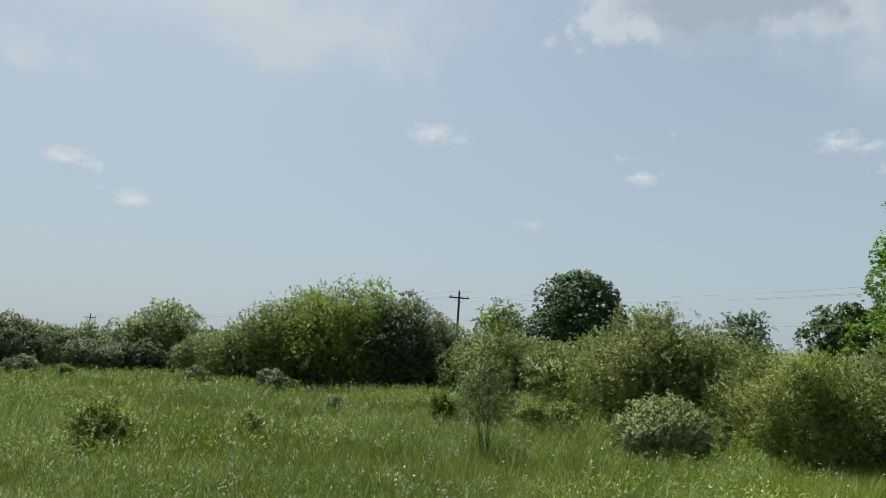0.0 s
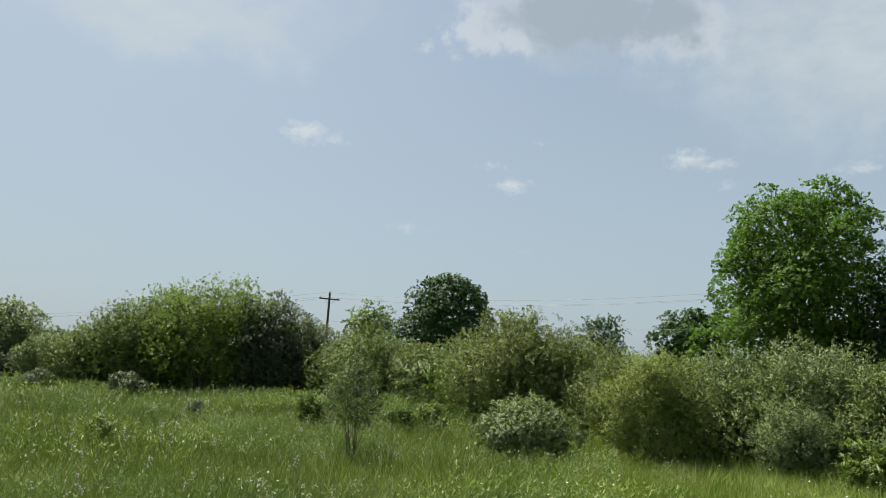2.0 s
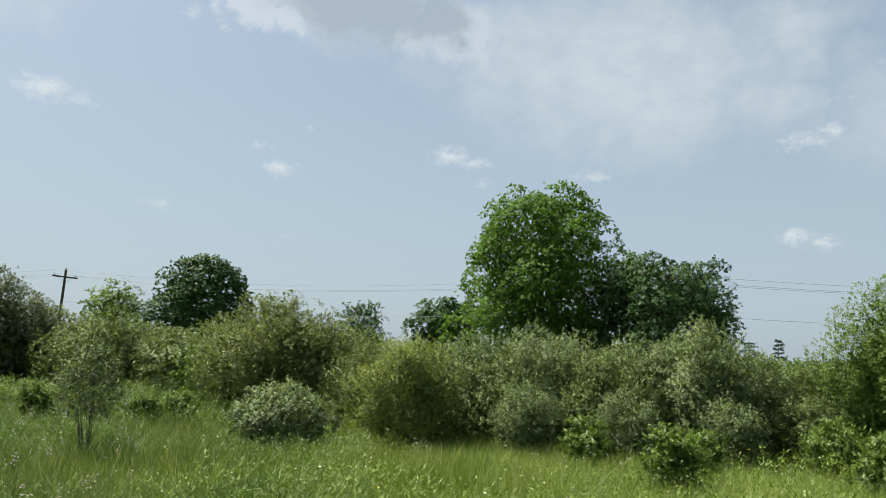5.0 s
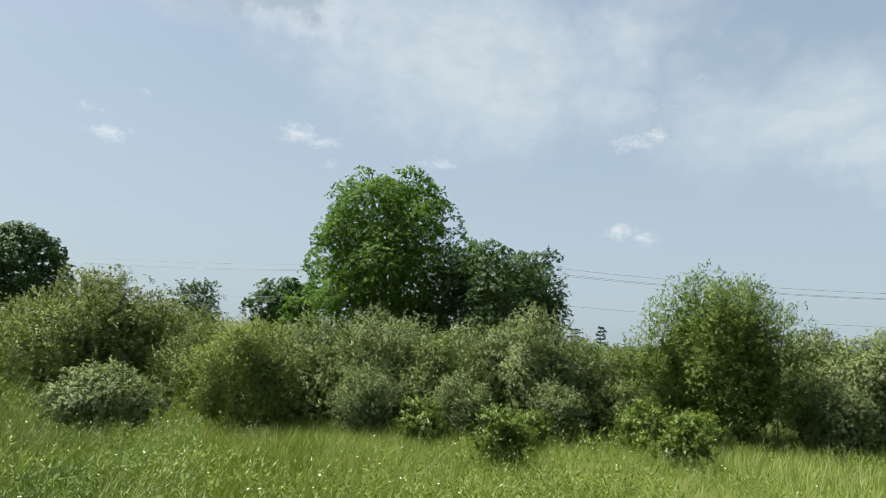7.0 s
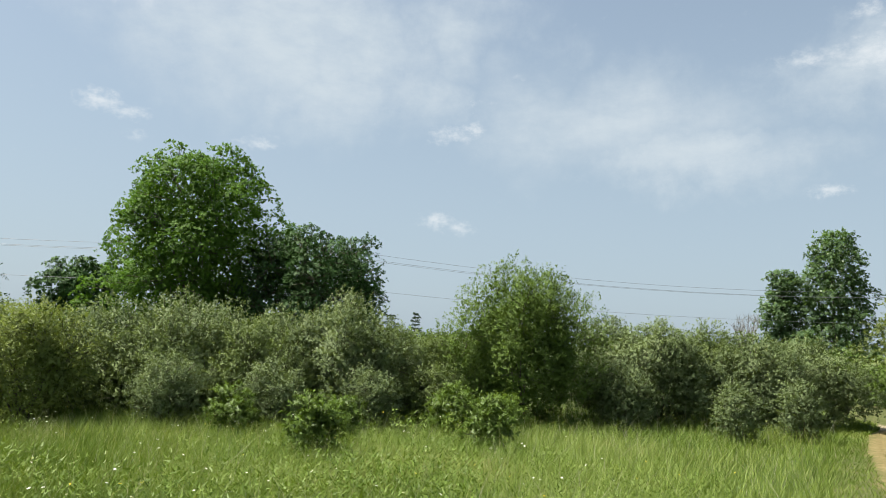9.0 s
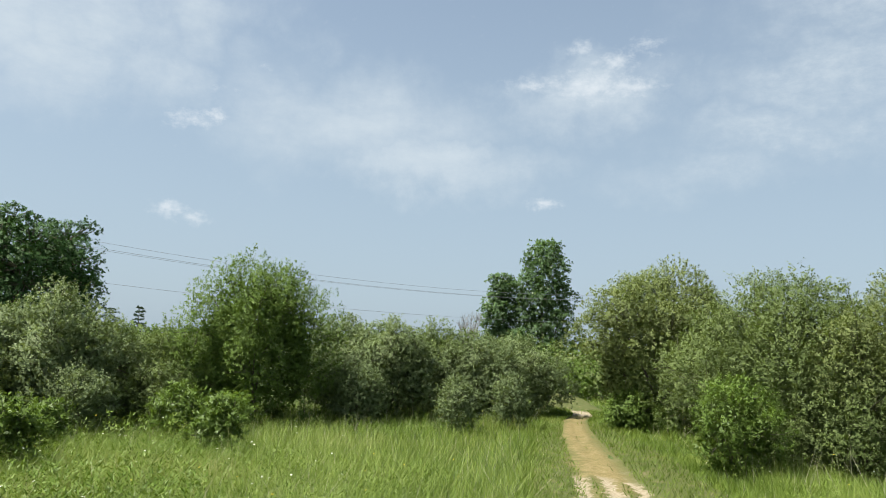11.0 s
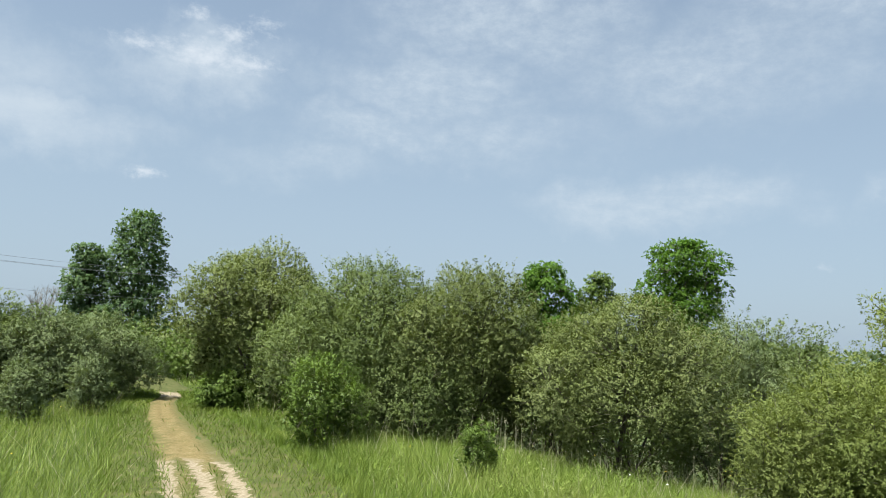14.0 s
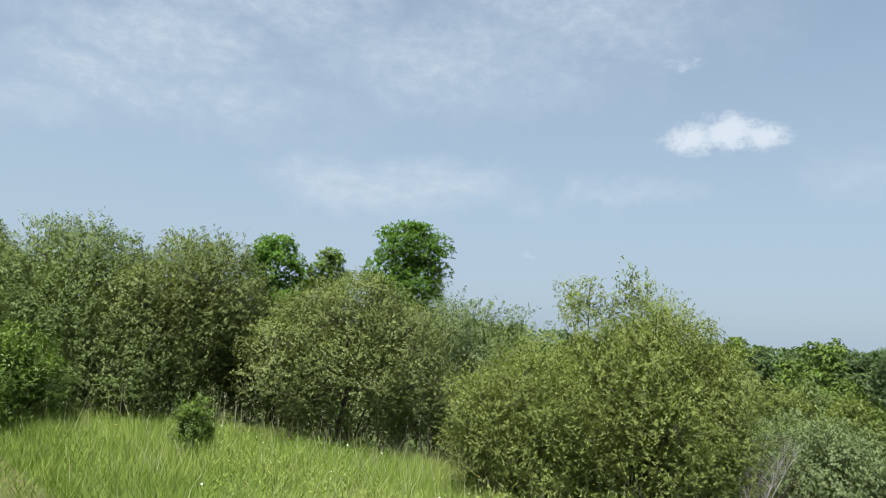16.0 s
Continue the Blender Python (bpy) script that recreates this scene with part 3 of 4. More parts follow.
def tree(name, label, az, d, h, w, leaf, seed, crown_from=0.2, shape="round", trunk=0.16, size=0.14, wide=0.75, density=1.0, lobes=26, twig=0.45,
         lean=(0, 0), cap=40000, category="tree", wood=0.03, up=0.15, tuft=0.10, boughs=()):
    """A tree with a tapered trunk, limbs and a crown of leafy lobes."""
    rng = np.random.default_rng(seed)
    base = new(name)
    x, y, z = spot(az, d)
    base.location = (x, y, z)
    tagged(base, label, category)
    h -= z
    z0, rad, lb = h * crown_from, w / 2, []
    for i in range(lobes):
        t = (i + 0.5) / lobes
        a = i * 2.399 + rng.random() * 0.6
        if shape == "round":
            prof = max(0.03, 1 - ((t - 0.40) / (0.60 if t > 0.40 else 0.58)) ** 2) ** 0.55
        elif shape == "column":
            prof = (1 - t) ** 0.6 * min(1, 0.7 + 2 * t) + 0.10
        else:
            prof = min(1.0, 0.75 + t) * (1.0 if t < 0.62 else math.sqrt(max(0.05, 1 - ((t - 0.62) / 0.42) ** 2)))
        rr = rad * prof * (0.25 + 0.52 * rng.random() ** 0.6)
        lr = rad * (0.26 + 0.16 * rng.random()) * (0.75 + 0.35 * prof)
        zz = z0 + (h - z0) * (0.08 + 0.86 * t)
        zz = min(zz, h - lr * 0.75)
        lb.append((rr * math.cos(a) + lean[0] * t, rr * math.sin(a) + lean[1] * t, zz, lr, lr, lr * (0.8 + 0.3 * rng.random())))
    lb += [(bx, by, bz, br, br, br * 0.85) for bx, by, bz, br in boughs]
    size = max(size * 0.9, 0.0024 * d)
    surface = math.pi * w * (h - z0) * 1.6
    n_leaves = int(min(cap * 1.35, surface * 2.6 * density / (size * size * wide * 0.55)))
    per = 10
    feet, ways, outs = tuft_twigs(rng, lb, n_leaves // per, w * tuft, up, 0.9, 0.5, z0 * 0.8, unit(np.array([-x, -y, 0.35 * d])), 0.6, 0.22)
    v, f, nn = leaves_on(rng, feet, ways, twig, per, size, wide, 0.3, 0.6, True, outs)
    inner = [(a, b, c, rx * 0.66, ry * 0.66, rz * 0.66) for a, b, c, rx, ry, rz in lb]
    f2, w2, o2 = crown_twigs(rng, inner, max(20, n_leaves // 35), 0.1, 0.6, 0.9, z0)
    v2, q2, nn2 = leaves_on(rng, f2, w2, twig, 8, size * 1.5, wide, 0.3, 1.2, True, o2)
    v, f = merge([(v, f), (v2, q2)])
    tagged(child("crown", mesh_of("crown", v, None, f, LEAF[leaf], normals=np.concatenate([nn, nn2])), base), kind="stuff")
    t = np.linspace(0, 1, 9)
    pts = np.stack([np.sin(t * 3 + seed) * 0.05 * h * 0.3 * t + lean[0] * t * 0.7, np.cos(t * 2.3 + seed) * 0.04 * h * 0.3 * t + lean[1] * t * 0.7, t * h * 0.86 - 0.1], 1)
    child("trunk", mesh_of("trunk", *tube(pts, trunk * (1 - 0.86 * t) * (1 + 0.5 * np.exp(-t * 18)), 10), None, BARK, True), base)
    for i in rng.permutation(lobes)[: min(lobes, 14)]:
        lx, ly, lz, rx, ry, rz = lb[i]
        s = max(0.12, min(0.8, (lz - rz * 1.6) / (h * 0.86)))
        p0 = np.array([np.interp(s, t, pts[:, 0]), np.interp(s, t, pts[:, 1]), s * h * 0.86 - 0.1])
        p2 = np.array([lx, ly, lz])
        u = np.linspace(0, 1, 6)[:, None]
        mid = (p0 + p2) / 2 + (0, 0, -0.12 * np.linalg.norm(p2 - p0)) + rng.normal(size=3) * 0.08
        child("limb", mesh_of("limb", *tube((1 - u) ** 2 * p0 + 2 * u * (1 - u) * mid + u**2 * p2, trunk * 0.42 * np.linspace(1, 0.25, 6) * (1 - 0.5 * s), 6), None, BARK, True), base)
    tw = twigs_for(rng, feet, ways, twig, lb, 0.004 + 0.0003 * d, wood)
    if tw:
        tagged(child("brushwood", mesh_of("brushwood", *merge(tw), None, TWIG), base), kind="stuff")
    return base


# ---- ground: one sheet out to the horizon ----
def ground():
    rings = np.concatenate([np.linspace(0, 30, 41), np.geomspace(32, 4000, 44)])
    spokes = 120
    a = np.arange(spokes) * 2 * np.pi / spokes
    x, y = rings[:, None] * np.sin(a)[None], rings[:, None] * np.cos(a)[None]
    rng = np.random.default_rng(5)
    z = ground_z(x, y) + rng.normal(size=x.shape) * 0.012 * np.clip(rings[:, None] / 6, 0, 1)
    v = np.stack([x, y, z], -1).reshape(-1, 3)
    i, j = np.arange(len(rings) - 1)[:, None] * spokes, np.arange(spokes)[None]
    f = np.stack([i + j, i + spokes + j, i + spokes + (j + 1) % spokes, i + (j + 1) % spokes], -1).reshape(-1, 4)
    tagged(new("ground", mesh_of("ground", v, f, None, EARTH, True)), "uneven meadow ground under tall green grass", "ground", kind="structure")


ground()

# the track: bearing and distance of its middle, and its width
TRACK_LINE = [(264, 16.0), (268, 8.0), (262, 2.4), (101, 1.2), (95.5, 4.0), (92.6, 6.5), (91.2, 8.6), (89.6, 11.0), (88.4, 13.5), (87.8, 16.0), (87.7, 18.2), (88.3, 19.6), (88.0, 21.0), (87.0, 24.0), (86.4, 32.0)]
TRACK_XY = np.array([(d * math.sin(radians(az)), d * math.cos(radians(az))) for az, d in TRACK_LINE])


def smooth_line(n):
    s = np.linspace(0, len(TRACK_LINE) - 1, n)
    k = np.arange(len(TRACK_LINE))
    x, y = (np.interp(s, k, c) for c in (TRACK_XY[:, 0], TRACK_XY[:, 1]))
    for _ in range(14):
        for c in (x, y):
            c[1:-1] = (c[:-2] + 2 * c[1:-1] + c[2:]) / 4
    return x, y


TX, TY = smooth_line(229)
TD = np.hypot(TX, TY)
TW = np.interp(TD, (0, 8, 12, 16, 20, 32), (1.5, 1.4, 1.35, 1.15, 1.0, 0.9))
NX, NY = np.gradient(TY), -np.gradient(TX)
NX, NY = NX / np.hypot(NX, NY), NY / np.hypot(np.gradient(TY), np.gradient(TX))


def from_track(x, y):
    """Metres to the right of the track's middle (left: minus), and the track's width there."""
    x, y = np.asarray(x), np.asarray(y)
    best, side, width = np.full(x.shape, 1e9), np.full(x.shape, 99.0), np.full(x.shape, 1.0)
    for cx, cy, nx, ny, cw in zip(TX[::2], TY[::2], NX[::2], NY[::2], TW[::2]):
        d = np.hypot(x - cx, y - cy)
        near = d < best
        best = np.where(near, d, best)
        side = np.where(near, np.sign((x - cx) * nx + (y - cy) * ny) * d, side)
        width = np.where(near, cw, width)
    return side, width


def dirt_track():
    """A strip of worn ground along the line, with shallow ruts pressed into it and its edges sunk in the turf."""
    rng = np.random.default_rng(3)
    cols, us = [], np.linspace(-1.15, 1.35, 27)
    for u in us:
        o = u * TW * 0.75
        px, py = TX + NX * o, TY + NY * o
        dip = sum(0.030 * np.exp(-(((u - m) / 0.09) ** 2)) for m in (-0.36, -0.03, 0.28))
        edge = 0.05 * np.clip((abs(u - 0.1) - 0.95) / 0.3, 0, 1)
        cols.append(np.stack([px, py, ground_z(px, py) + 0.042 - dip - edge + rng.normal(size=len(px)) * 0.004], 1))
    v = np.stack(cols, 1)
    m, k = v.shape[:2]
    i, j = np.arange(m - 1)[:, None] * k, np.arange(k - 1)[None]
    f = np.stack([i + j, i + j + 1, i + k + j + 1, i + k + j], -1).reshape(-1, 4)
    me = mesh_of("dirt_track", v.reshape(-1, 3), f, None, TRACK, True)
    uv = np.stack([np.tile(us, (m, 1)), np.tile(TD[:, None], (1, k))], -1).reshape(-1, 2)
    layer = me.uv_layers.new(name="track")
    layer.data.foreach_set("uv", uv[f.ravel()].astype(np.float32).ravel())
    tagged(new("dirt_track", me), "sandy ochre dirt track with three pale worn ruts", "track", kind="structure")


dirt_track()


# ---- trees ----
tree("maple_tree", "tall bright green maple tree with dense rounded crown", 37.2, 32.0, 9.0, 7.3, "maple", 11, 0.10, "round", 0.24, 0.09, 0.85, 1.4, 46, 0.16, (-0.1, 0.0), 96000,
     boughs=((2.2, -1.6, 5.5, 1.3), (1.7, -1.7, 4.2, 1.4), (-2.3, 1.4, 3.0, 1.3), (-2.5, 1.8, 2.0, 1.2)))
tree("apple_tree", "broad dark green tree with a spreading crown behind willows", 46.3, 30.0, 5.5, 5.8, "dark", 12, 0.12, "dome", 0.17, 0.10, 0.7, 1.4, 40, 0.22, (0, 0), 46000, wood=0.1)
tree("dark_tree", "round dark green broadleaf tree beyond the bushes", 10.7, 55.0, 8.0, 6.7, "dark", 13, 0.12, "round", 0.24, 0.16, 0.8, 1.6, 60, 0.22, (0, 0), 34000)
tree("field_tree", "light green broadleaf tree beyond grey-green bushes", 4.9, 62.0, 6.2, 5.0, "green", 14, 0.1, "dome", 0.16, 0.2, 0.7, 1.0, 18, 0.6, (0, 0), 7000)
tree("far_tree", "rounded dark green tree standing far behind the maple", 29.5, 92.0, 8.6, 8.4, "dark", 15, 0.1, "dome", 0.2, 0.3, 0.8, 1.6, 22, 0.6, (0, 0), 12000)
tree("far_tree", "thin dark tree with loose crown beyond the bushes", 23.2, 80.0, 7.1, 4.8, "dark", 16, 0.2, "dome", 0.14, 0.28, 0.6, 0.5, 14, 0.9, (0, 0), 3000, wood=0.3)
tree("poplar_tree", "tall columnar poplar with silvery leaf undersides", 84.9, 100.0, 17.2, 10.6, "poplar", 17, 0.06, "column", 0.3, 0.3, 0.8, 1.1, 44, 0.8, (0.3, -0.5), 20000, up=0.6, tuft=0.05)
tree("poplar_tree", "smaller columnar poplar with silvery leaf undersides", 81.7, 100.0, 12.7, 6.4, "poplar", 18, 0.06, "column", 0.22, 0.3, 0.8, 1.1, 30, 0.8, (0.1, -0.2), 11000, up=0.6, tuft=0.06)
tree("young_maple_tree", "bright green young maple tree above grey willows", 116.4, 36.0, 6.2, 3.4, "maple", 19, 0.3, "round", 0.12, 0.10, 0.85, 1.5, 24, 0.24, (0, 0), 22000)
tree("young_maple_tree", "small light green tree with open crown behind willows", 120.4, 36.0, 5.6, 2.7, "green", 20, 0.3, "round", 0.09, 0.10, 0.8, 1.3, 18, 0.24, (0, 0), 13000)
tree("oak_tree", "dark green spreading tree rising behind grey willows", 126.6, 36.0, 6.8, 4.4, "maple", 21, 0.5, "dome", 0.15, 0.10, 0.8, 1.4, 26, 0.24, (-0.2, 0), 26000, wood=0.06)


def conifer(name, label, az, d, h, w, seed):
    """A small conifer: a straight trunk with whorls of needled boughs."""
    rng = np.random.default_rng(seed)
    base = new(name)
    base.location = spot(az, d)
    tagged(base, label, "tree")
    t = np.linspace(0, 1, 6)
    child("trunk", mesh_of("trunk", *tube(np.stack([t * 0, t * 0, t * h - 0.1], 1), 0.12 * (1.05 - t), 7), None, BARK, True), base)
    vs = []
    for k in range(11):
        z = h * (0.10 + 0.88 * k / 11)
        n = 5
        for b in rng.random() * 6 + np.arange(n) * 6.283 / n + rng.normal(size=n) * 0.3:
            reach = w / 2 * (1.08 - k / 11) ** 0.8 * (0.45 + 0.75 * rng.random())
            tip = np.array([math.cos(b), math.sin(b), 0.05 + 0.3 * k / 11 + 0.15 * rng.normal()])
            m = 50
            s = rng.random(m) ** 0.7
            foot = np.outer(s * reach, tip) + (0, 0, z) - np.outer(s**2 * reach * 0.25, (0, 0, 1))
            go = unit(tip * 0.8 + (0, 0, 0.25) + rng.normal(size=(m, 3)) * 0.5)
            size = np.full(m, 0.26 * h / 6) * (0.6 + 0.6 * rng.random(m))
            vs.append(leaf_quads(foot, go, unit(rng.normal(size=(m, 3)) + (0, 0, 1)), size, size * 0.3))
    child("needle_foliage", mesh_of("needle_foliage", *merge(vs), None, LEAF["pine"]), base)


conifer("pine_tree", "small dark pine tree far beyond the bushes", 54.3, 82.0, 5.0, 3.0, 31)
conifer("spruce_tree", "dark spruce tree far beyond the bushes", 52.4, 80.0, 4.6, 4.2, 32)


def dead_tree(az, d, h, w, name="dead_tree", label="bare pale dead tree with thin upright branches", category="tree", seed=41, k=1.0):
    rng = np.random.default_rng(seed)
    base = new(name)
    base.location = spot(az, d)
    tagged(base, label, category)
    for i in range(9):
        a = rng.random() * 6.283
        tip = np.array([math.cos(a) * w * 0.42 * rng.random() ** 0.5, math.sin(a) * w * 0.42, h * (0.7 + 0.3 * rng.random())])
        u = np.linspace(0, 1, 7)[:, None]
        pts = (1 - u) ** 2 * np.array([0, 0, -0.1]) + 2 * u * (1 - u) * (tip * (0.35, 0.35, 0.5)) + u**2 * tip
        stem = child("branch", mesh_of("branch", *tube(pts, 0.07 * k * np.linspace(1, 0.22, 7), 6), None, DEADWOOD, True), base)
        tw = []
        for _ in range(26):
            s = 0.45 + 0.55 * rng.random()
            p = pts[int(s * 6)]
            go = unit(np.array([rng.normal() * 0.5, rng.normal() * 0.5, 1.0]))
            tw.append(tube([p, p + go * h * 0.09, p + go * h * 0.17 + rng.normal(size=3) * 0.01 * h], np.array([0.02, 0.014, 0.008]) * k, 3))
        child("brushwood", mesh_of("brushwood", *merge(tw), None, DEADWOOD), stem)


dead_tree(79.3, 78.0, 6.2, 3.2)
dead_tree(153.2, 10.2, 1.35, 1.9, "dead_bush", "bare grey dead bush with forked twigs on the slope", "shrub", 43, 0.11)

# ---- bushes round the meadow: bearing, distance, height, width ----
FIELD = "bushes round the meadow"
W = "willow bush with narrow grey-green leaves beside the meadow"
shrub("dark_bush", "dark green rounded bush at the far meadow edge", -30.4, 52, 3.5, 5.0, "grey", 101, group=FIELD, up=0.4)
shrub("dark_bush", "dark green bush at the far meadow edge", -34.0, 55, 3.6, 6.0, "grey", 102, group=FIELD, up=0.4)
shrub("wispy_bush", "wispy pale green bush with loose twigs", -26.1, 58, 3.7, 3.4, "silver", 103, 0.55, group=FIELD, wood=0.3)
shrub("broad_bush", "broad light green bush with spreading crown", -20.8, 56, 5.2, 6.6, "silver", 104, group=FIELD, layered=True, up=0.3)
shrub("pale_bush", "pale green bush with small leaves", -15.9, 40, 2.9, 2.9, "olive", 105, group=FIELD)
shrub("willow_bush", "dark green willow bush behind yellow-green willows", -12.0, 38, 4.9, 5.4, "willow", 106, group=FIELD, up=0.9)
shrub("willow_bush", "tall yellow-green willow bush with feathery shoots", -7.8, 36, 5.8, 5.2, "gloss", 107, group=FIELD, up=1.0, bare=0.08)
shrub("willow_bush", "tall dark grey-green bush at the meadow edge", -2.7, 36, 5.2, 3.9, "grey", 108, group=FIELD, up=0.5)
shrub("willow_bush", W, 4.2, 32, 3.3, 4.0, "willow", 109, group=FIELD)
shrub("willow_bush", W, 1.0, 40, 3.8, 4.4, "olive", 110, group=FIELD)
shrub("pale_bush", "small pale willow bush among larger ones", 8.7, 30, 2.8, 2.2, "olive", 111, 0.8, group=FIELD)
shrub("willow_bush", W, 12.5, 34, 3.0, 5.0, "willow", 112, group=FIELD)
shrub("round_bush", "large rounded grey-green willow bush with bare lower stems", 16.9, 20.5, 3.3, 4.8, "olive", 113, group=FIELD, bare=0.08, lobes=22, wood=0.1, up=0.7, cap=62000, shoots=0.3, stems=12)
shrub("willow_bush", W, 22.5, 24, 2.9, 3.6, "willow", 114, group=FIELD)
shrub("twiggy_bush", "sparse young bush with visible thin twigs", 3.8, 12.6, 1.85, 1.0, "silver", 115, 0.6, size=0.038, group=FIELD, wood=0.9, stems=16, up=1.3, lobes=18, bare=0.24, thick=0.5, cap=5200, shoots=1.5, fill=0.05)
shrub("white_bush", "low spreading bush with pale silvery leaves", 17.3, 13.0, 1.08, 1.85, "white", 116, group=FIELD, up=0.6, wide=0.42, twig=0.12, bare=0.2, size=0.048, blade=True, cap=12000)
shrub("green_bush", "rounded yellow-green bush with dense fine leaves", 26.9, 13.4, 2.15, 1.95, "yellow", 117, group=FIELD, up=0.8)
shrub("green_bush", "light green bush beside a rounded yellow-green bush", 23.2, 16.5, 1.9, 1.5, "olive", 118, 0.8, group=FIELD)
shrub("willow_bush", W, 31.2, 15.2, 2.2, 2.7, "silver", 119, group=FIELD)
shrub("willow_bush", W, 34.8, 14.4, 1.85, 2.2, "willow", 120, group=FIELD)
shrub("willow_bush", W, 38.0, 15.2, 2.5, 2.8, "silver", 121, group=FIELD)
shrub("willow_bush", W, 42.0, 14.4, 2.0, 2.3, "willow", 122, group=FIELD)
shrub("willow_bush", W, 45.4, 15.2, 2.3, 2.4, "silver", 123, group=FIELD)
shrub("willow_bush", W, 49.3, 14.4, 2.6, 2.4, "silver", 124, group=FIELD, up=1.0)
shrub("willow_bush", W, 53.2, 15.4, 2.0, 1.8, "willow", 125, group=FIELD)
shrub("willow_bush", W, 56.4, 15.8, 1.95, 2.0, "willow", 126, group=FIELD)
shrub("tall_willow", "tall green willow bush with upright leafy shoots", 62.8, 15.6, 3.75, 3.1, "green", 127, 1.1, cap=64000, group=FIELD, up=1.0, lobes=22, wide=0.42)
shrub("willow_bush", W, 60.0, 17.0, 2.1, 1.8, "willow", 128, group=FIELD)
shrub("willow_bush", W, 69.5, 17.4, 2.5, 1.9, "silver", 129, group=FIELD)
shrub("willow_bush", W, 73.2, 16.8, 2.5, 2.1, "silver", 130, group=FIELD, layered=True)
shrub("willow_bush", W, 76.5, 18.5, 2.4, 1.9, "willow", 131, group=FIELD)
shrub("willow_bush", W, 80.0, 18.0, 2.2, 2.2, "silver", 132, group=FIELD)
shrub("willow_bush", W, 83.6, 19.5, 2.1, 2.3, "silver", 133, group=FIELD, layered=True)
shrub("pale_bush", "small pale young willow at the meadow edge", 78.7, 14.6, 1.15, 0.85, "silver", 134, 0.7, group=FIELD, up=0.9, twig=0.2)
shrub("pale_bush", "small pale young willow at the meadow edge", 82.7, 15.8, 1.2, 0.75, "silver", 135, 0.7, group=FIELD, up=0.9, twig=0.2)
shrub("track_bush", "large olive-green willow overhanging the dirt track", 93.9, 17.6, 3.95, 3.7, "olive", 136, group=FIELD, layered=True, shoots=1.4, lobes=20, bare=0.30, wood=0.2, up=0.6, cap=52000, stems=10)
shrub("willow_bush", "tall grey-green willow with upright leafy shoots", 102.6, 13.6, 3.45, 3.2, "willow", 137, group=FIELD, shoots=1.6, up=0.9, lobes=20, bare=0.20, cap=68000, fill=1.3, squat=0.8)
shrub("willow_bush", "tall grey-green willow with upright leafy shoots", 110.6, 13.2, 3.40, 3.1, "olive", 138, group=FIELD, shoots=1.6, up=0.9, lobes=20, bare=0.27, cap=68000, fill=1.3, squat=0.8)
shrub("willow_bush", W, 98.0, 15.8, 2.85, 2.3, "willow", 139, group=FIELD, up=0.9)
shrub("broadleaf_bush", "glossy green broad-leaved bush beside the dirt track", 99.2, 11.0, 1.34, 1.08, "lush", 140, group=FIELD, up=0.8, wide=0.34, twig=0.2, size=0.055, blade=True, cap=12000)
shrub("low_bush", "low dark green bush under an overhanging willow", 92.2, 16.8, 0.95, 1.5, "green", 155, group=FIELD, cap=9000, stems=4, lobes=9)
# this second low bush is added to fill the willow's dark underside
shrub("low_bush", "low dark green bush under an overhanging willow", 95.9, 16.6, 0.75, 1.5, "green", 156, group=FIELD, cap=9000, stems=4, lobes=9)
shrub("broadleaf_bush", "low green bush at the foot of willows", 102.6, 12.2, 1.0, 1.0, "willow", 141, group=FIELD, up=0.7, twig=0.2)
shrub("small_bush", "small solitary green bush standing in the grass", 111.5, 9.0, 0.70, 0.46, "lush", 142, group=FIELD, up=1.0, wide=0.36, twig=0.09, lobes=8, wood=0.1, stems=4, size=0.038, cap=6500, blade=True)
shrub("grey_bush", "wide grey-green bush with dark tangled lower branches", 122.6, 11.1, 2.6, 2.9, "olive", 143, 1.0, group=FIELD, layered=True, lobes=20, bare=0.26, wide=0.52, wood=0.12, up=0.5, cap=72000, stems=12)
shrub("willow_bush", W, 117.2, 13.4, 2.64, 2.5, "olive", 144, cap=48000, bare=0.28, group=FIELD)
shrub("willow_bush", W, 129.5, 13.2, 3.35, 2.4, "silver", 145, cap=44000, group=FIELD)
shrub("willow_bush", W, 133.5, 14.2, 3.75, 2.2, "willow", 146, group=FIELD)
shrub("yellow_willow", "yellow-green willow bush leaning over the slope", 136.6, 7.8, 1.70, 1.65, "yellow", 147, fill=0.9, group=FIELD, wide=0.40, size=0.025, up=0.6, cap=76000, lobes=18, bare=0.06)
shrub("yellow_willow", "broad olive-green willow with arching leafy shoots", 145.4, 8.9, 2.5, 2.6, "yellow", 148, fill=0.9, group=FIELD, wide=0.45, up=0.9, squat=0.7, lobes=20, size=0.027, cap=72000, wood=0.06, bare=0.06)
for az, d, h, w, seed in ((140.7, 9.0, 2.75, 1.0, 157), (144.4, 9.0, 3.0, 0.9, 158), (147.2, 9.0, 2.85, 0.9, 159), (150.6, 9.1, 2.4, 0.9, 160)):
    shrub("willow_shoots", "upright plume of pale green willow shoots", az, d, h, w, "yellow", seed, fill=1.2, group=FIELD, wide=0.45, up=1.3, wild=0.3, lobes=9, size=0.028, cap=15000, wood=0.05, stems=5, shoots=1.5)
shrub("silver_bush", "pale grey bush with bare twigs down the slope", 153.0, 11.5, 1.75, 1.5, "silver", 149, 0.22, fill=0.1, group=FIELD, wood=1.0, thick=1.4, stems=12)
shrub("silver_bush", "pale silvery bush down the slope", 158.0, 12.0, 1.75, 1.7, "silver", 150, group=FIELD)
shrub("silver_bush", "pale silvery bush down the slope", 163.5, 12.0, 1.75, 1.9, "silver", 151, group=FIELD)
